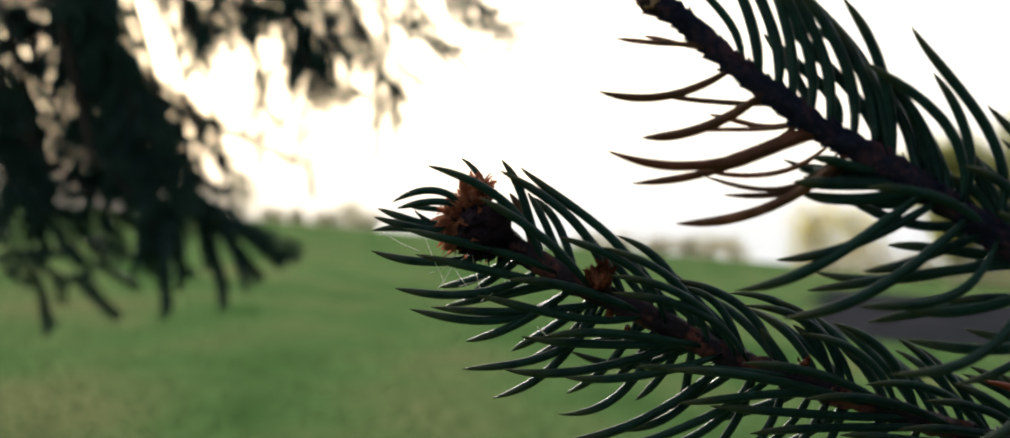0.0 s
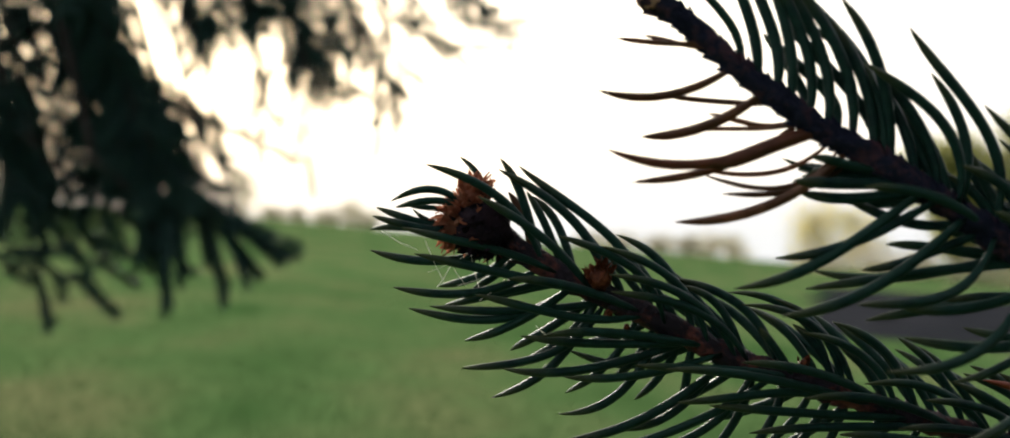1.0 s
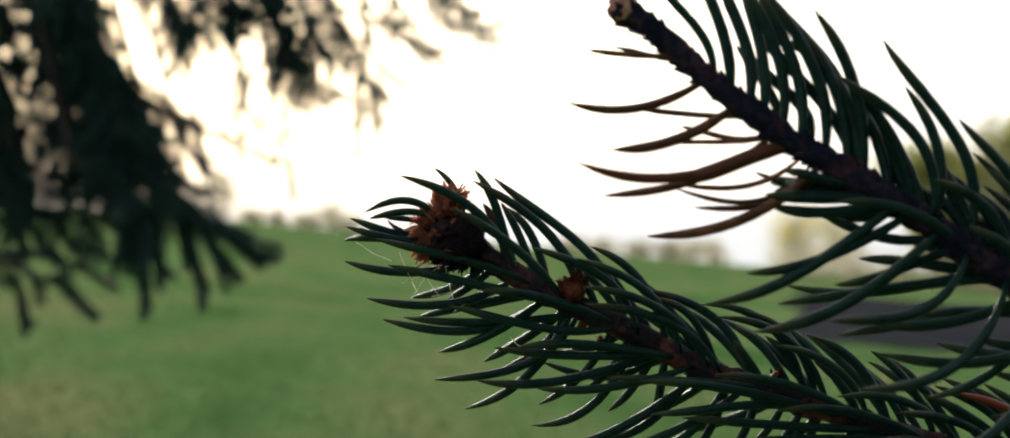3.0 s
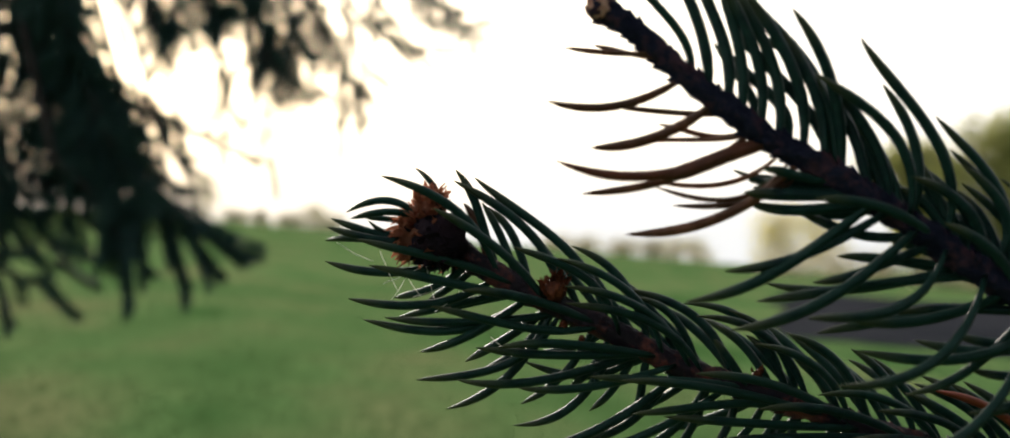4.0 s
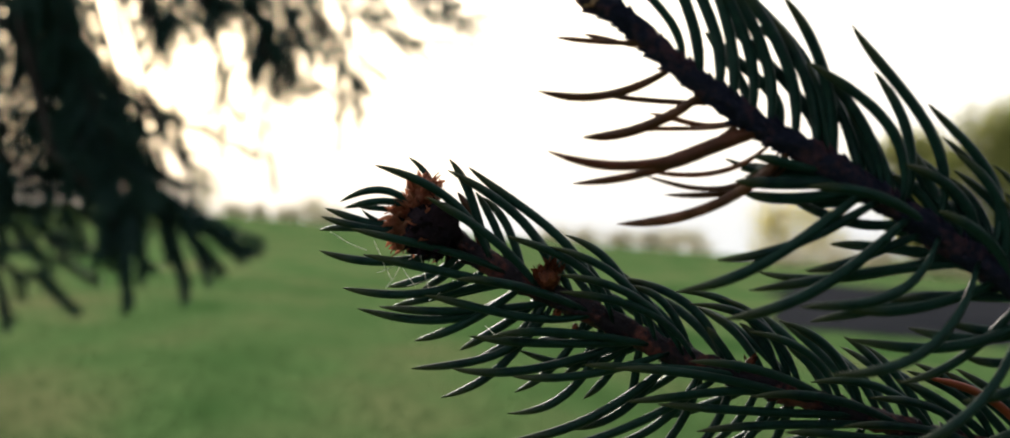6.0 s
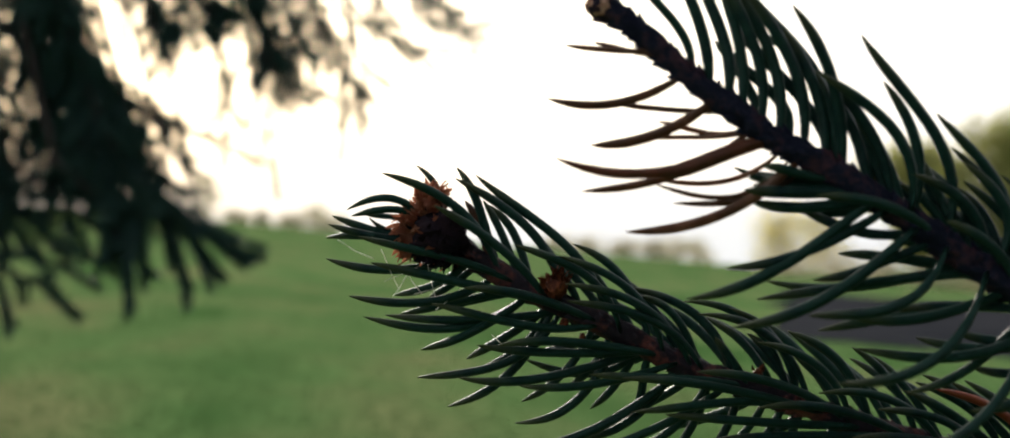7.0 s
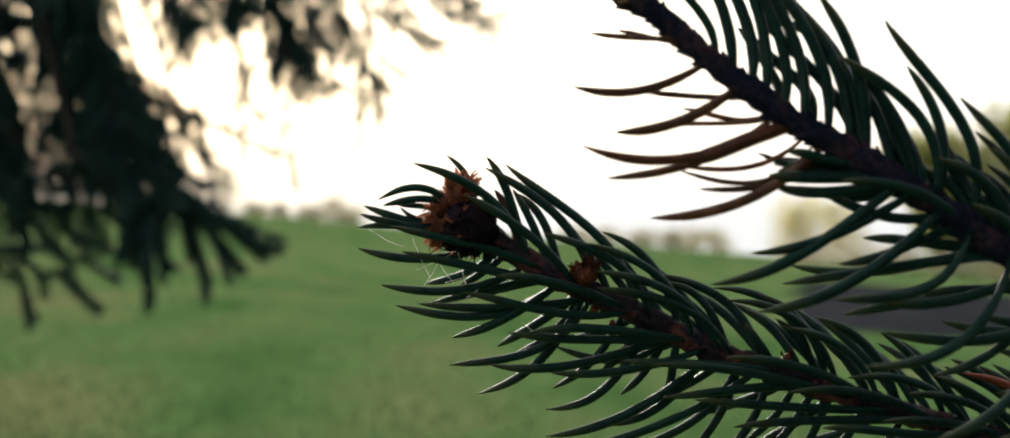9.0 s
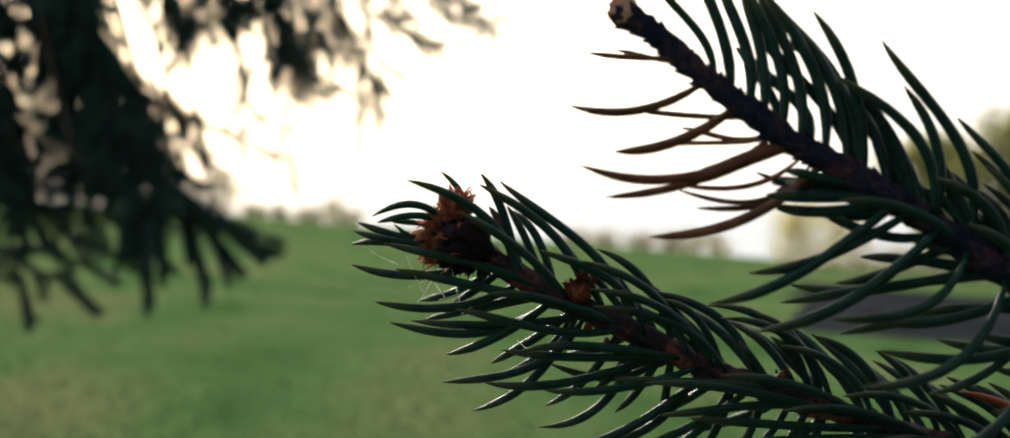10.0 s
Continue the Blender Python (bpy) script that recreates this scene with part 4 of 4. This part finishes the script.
def lower_twig():
    rng = random.Random(5)
    twig = tagged(new("spruce_twig"), "green spruce twig ending in a rust-brown scaly bud", "twig", "near spruce twigs")
    v, f = stem_mesh(LOWER_STEM, 1.6, 1.5, 3, 0.0, 0.35)
    link_mesh("stem", pydata("stem", v, f, STEM, True), None, twig, "reddish-brown bark with needle pegs")
    set_needles(twig, LOWER_STEM, LOWER_GREEN_A + LOWER_GREEN_B + LOWER_GREEN_C + LOWER_GREEN_D + LOWER_GREEN_E + LOWER_GREEN_F + LOWER_GREEN_G, stout=0.93)
    set_needles(twig, LOWER_STEM, LOWER_DRY, DRY_NEEDLE, "short browning needle")
    set_needles(twig, LOWER_STEM, LOWER_RED, RED_NEEDLE, "rust-red dying needle")
    # the far side of the twig, and its stretch towards the limb
    grow(twig, LOWER_STEM, rng, -58, 4, 9, (196, 222), (11, 15), (6, 10), (-5, -1))
    grow(twig, LOWER_STEM, rng, -40, 4, 10, (128, 142), (13, 17), (6, 10), (3, 7))
    grow(twig, LOWER_STEM, rng, 6, 46, 16, (128, 150), (16, 20), (-6, 6), (3, 8))
    grow(twig, LOWER_STEM, rng, 6, 46, 16, (195, 230), (15, 20), (-6, 6), (-8, -3))
    # buds
    bud(twig, (-69.4, -0.6, 28.5), (3.9, 3.3, 3.5), 26, 2, (-1, -0.4, 0.1), label="dark cluster bud with rusty papery scales")
    bud(twig, (-70.6, -0.3, 32.4), (2.0, 1.8, 1.9), 56, 6, (0.1, -0.1, 1), "papery_bud", "rust-brown bud of curling papery scales", SCALE, 1.05)
    bud(twig, (-72.4, 0.1, 30.6), (1.5, 1.5, 1.5), 30, 14, (-0.7, -0.3, 0.7), "papery_bud", "rust-brown bud of curling papery scales", SCALE, 1.05)
    bud(twig, (-73.0, 0.2, 28.6), (1.8, 1.9, 3.1), 50, 7, (-1, -0.3, -0.3), "papery_bud", "rust-brown bud of curling papery scales", SCALE, 1.0)
    bud(twig, (-67.2, 0.2, 26.3), (2.1, 1.9, 1.4), 6, 12, (-0.2, -0.4, -1))
    bud(twig, (-54.1, -1.7, 21.7), (1.7, 1.5, 1.9), 44, 8, (-0.15, -0.1, 1), "side_bud", "rust-orange flame-shaped side bud", RUST)
    bud(twig, (-53.0, -1.5, 17.2), (0.7, 0.6, 0.8), 8, 9, (0, -0.5, -1), "side_bud", "small rust-orange side bud", RUST)
    bud(twig, (-50.6, -1.4, 15.4), (0.5, 0.5, 0.6), 7, 10, (0, -0.5, -1), "side_bud", "small rust-orange side bud", RUST)
    bud(twig, (-27.6, -1.8, 10.6), (0.8, 0.7, 0.9), 9, 11, (0, -0.6, 1), "side_bud", "small rust-orange side bud", RUST)
    # spider silk under the tip bud
    for a, b in (((-76.5, 22.6), (-70.4, 25.4)), ((-75.4, 20.6), (-73.6, 23.4)), ((-74.0, 24.6), (-71.6, 20.8)), ((-72.6, 20.9), (-67.8, 22.6)), ((-71.0, 25.4), (-69.6, 19.4)),
                 ((-69.8, 18.9), (-66.5, 21.6)), ((-76.9, 26.8), (-74.6, 21.4)), ((-82.6, 28.0), (-78.0, 25.5)), ((-62.4, 15.6), (-60.2, 13.9))):
        p, q = Vector((a[0], -1, a[1])) * MM, Vector((b[0], 0.5, b[1])) * MM
        v, f = tube([p, p.lerp(q, 0.5) - Vector((0, 0, 0.25 * MM)), q], [0.045 * MM] * 3, 4)
        link_mesh("silk_thread", pydata("silk_thread", v, f, SILK), None, twig, "fine pale spider silk")
    return twig


def upper_twig():
    rng = random.Random(9)
    twig = tagged(new("spruce_twig"), "spruce twig with a bare broken tip and browning needles", "twig", "near spruce twigs")
    v, f = stem_mesh(UPPER_STEM, 1.15, 2.1, 4, 0.25, 0.45)
    link_mesh("stem", pydata("stem", v, f, OLD_STEM, True), None, twig, "dark scabby bark with a broken tip")
    bm = bmesh.new()
    bmesh.ops.create_icosphere(bm, subdivisions=4, radius=1)
    for v in bm.verts:
        d = v.co.normalized()
        v.co = Vector((d.x * 1.7, d.y * 1.4, d.z * 1.5)) * MM * (1 + 0.3 * noise.noise(d * 2.1 + Vector((5, 1, 0))) + 0.14 * noise.noise(d * 5.5))
    stub = part("broken_tip", bm, STUB, twig, "pinkish-brown scabby broken end")
    stub.location = Vector((-39.4, 0, 26.9)) * MM
    set_needles(twig, UPPER_STEM, UPPER_DRY, DRY_NEEDLE, "browning needle")
    set_needles(twig, UPPER_STEM, UPPER_RUSTY, RUSTY_NEEDLE, "stout withered rust-brown needle")
    set_needles(twig, UPPER_STEM, UPPER_GREEN_A + UPPER_GREEN_B + UPPER_GREEN_C + UPPER_GREEN_D + UPPER_GREEN_E + UPPER_GREEN_F)
    # its stretch towards the limb
    grow(twig, UPPER_STEM, rng, 4, 36, 14, (112, 138), (16, 20), (-5, 6), (5, 10))
    grow(twig, UPPER_STEM, rng, 4, 36, 10, (185, 225), (15, 20), (-5, 6), (-10, -4))
    return twig


lower, upper = lower_twig(), upper_twig()
LOWER_AT, UPPER_AT = (66.6, 182.8, -29.7), (55.4, 152.3, -2.5)   # mm right of, ahead of and above the lens, along its first gaze
LOWER_SWAY = (
    (0, 0, 0, 0, 0), (0.5, 0.06, 0.49, -0.54, 0.13), (1, -0.21, -0.44, -0.1, -0.01), (1.5, -0.77, -0.44, -0.46, 0.05), (2, -0.7, -0.85, 0.62, -0.07), (2.2, -0.17, -0.75, -0.23, -0.03),
    (3.3, -1.2, -0.29, -0.94, 0.01), (3.5, -0.78, -0.26, -0.69, -0.01), (4, -1.34, -0.36, -1.17, 0.02), (4.5, -1.56, -0.18, -0.69, -0.03), (5, -1.96, -0.34, -0.27, -0.06), (5.5, -1.91, 0.35, 0.12, -0.14),
    (5.7, -2.19, 0.35, -0.5, -0.13), (6.8, -1.59, -0.4, -1.15, -0.06), (7, -1.39, -0.39, -0.87, -0.06), (7.5, -0.63, 0.65, -0.13, 0), (8, -0.36, 0.43, 0.61, -0.03), (8.5, 0.49, 3.01, -0.33, 0.03),
    (9, 0.26, 1.32, -0.43, 0.06), (9.5, -0.01, 1.61, -2.81, 0.16), (10, -0.46, 0.77, -2.35, 0.03),
)
UPPER_SWAY = (
    (0, 0, 0, 0, 0), (0.5, -0.1, 0.49, -0.56, -0.02), (1, 0.08, 1.31, -0.15, -0.21), (1.5, -0.51, 0.56, -0.65, -0.24), (2, -0.34, -0.25, 0.35, -0.25), (2.2, -0.36, -0.25, -0.31, -0.23),
    (3.3, -1.29, -0.89, -0.96, -0.02), (3.5, -1.01, -0.89, -0.56, -0.06), (4, -1.71, -1.03, -1.04, -0.07), (4.5, -2.02, -1.42, -0.51, -0.03), (5, -2.3, -1.15, -0.05, 0.15), (5.5, -2.44, -1.73, 0.41, 0.12),
    (5.7, -2.65, -1.69, -0.29, 0.05), (6.8, -2.12, -1.35, -1.1, 0.05), (7, -1.82, -1.31, -0.65, 0.02), (7.5, -1.24, -0.92, 0.16, 0.1), (8, -1.07, -1.39, 0.84, 0.08), (8.5, -0.55, 0.51, 0.03, 0.09),
    (9, -0.88, -0.08, -0.11, 0.2), (9.5, -0.63, 1.7, -2.37, 0.2), (10, -0.95, 0.59, -1.9, 0.19),
)
# gusts that rock both twigs between those times: seconds, mm to the right and up
GUSTS_A = (
    (0.1, 0, 0.44), (0.2, 0.16, 0.43), (0.3, 0.25, 0.22), (0.4, 0, 0.11), (0.6, -0.12, -0.01), (0.7, 0, -0.62), (0.8, -0.03, -0.74), (0.9, -0.08, -0.85),
    (1.1, 0, 0.22), (1.2, 0, 0.81), (1.3, 0, 0.9), (1.4, 0, 0.4), (1.6, 0.16, -0.42), (1.7, 0.52, -0.03), (1.8, 0.57, 0.15), (1.9, 0.13, 0.14),
    (2.1, -0.01, 0.28), (2.2, 0, 0), (3.3, 0, -0.14), (3.4, 0, 0), (3.6, 0, 0), (3.7, 0, 0.17), (3.8, 0, 0.22), (3.9, 0, 0),
    (4.1, 0, 0), (4.2, 0, 0.51), (4.3, 0, 0.96), (4.4, 0, 0.5), (4.6, -0.03, -0.11), (4.7, 0, 0.13), (4.8, 0.15, 0.77), (4.9, 0.09, 0.41),
)
GUSTS_B = (
    (5.1, -0.17, -0.16), (5.2, -0.17, 0), (5.3, 0, 0.02), (5.4, 0, 0.31), (5.6, -0.08, -0.17), (5.7, 0, -0.05), (6.8, 0.09, -0.14), (6.9, 0, -0.08),
    (7.1, -0.17, 0.08), (7.2, -0.47, 1.19), (7.3, -0.32, 1.79), (7.4, 0.03, 1.4), (7.6, 0, -1.37), (7.7, -0.16, -1.89), (7.8, -0.34, -0.52), (7.9, 0, 0.12),
    (8.1, -0.2, -1.85), (8.2, -0.52, -2.58), (8.3, -0.54, -2.72), (8.4, -0.05, -1.35), (8.6, 0, 0.57), (8.7, -0.35, 0.11), (8.8, -0.68, 0), (8.9, -0.48, 0),
    (9.1, 0.19, 0.64), (9.2, 0.05, -0.01), (9.3, 0, -0.94), (9.4, -0.1, -0.75), (9.6, 0.6, 0.81), (9.7, 0.99, 1.88), (9.8, 0.58, 1.75), (9.9, 0.27, 0.92),
)
GUSTS = [(t, dx, 0, dz, 0) for t, dx, dz in GUSTS_A + GUSTS_B]
FIRST = pose(0, 0, EYE, 0.657)


def sway(at, dx, dy, dz, turn):
    return FIRST @ pose(*[(a + d) * MM for a, d in zip(at, (dx, dy, dz))], 0, -turn, 0)


left_spruce()
right_spruce(*[FIRST @ ((Vector(at) + Vector((stem[-1][0] - 1, 0, stem[-1][1] + 0.6))) * MM) for at, stem in ((LOWER_AT, LOWER_STEM), (UPPER_AT, UPPER_STEM))])
far_growth()
dark_strip()
grass()
ground()


def motions():
    """Both twigs nod in the breeze."""
    walk(lower, [(t, sway(LOWER_AT, *d)) for t, *d in enriched(LOWER_SWAY, GUSTS)])
    walk(upper, [(t, sway(UPPER_AT, *d)) for t, *d in enriched(UPPER_SWAY, GUSTS)])


motions()
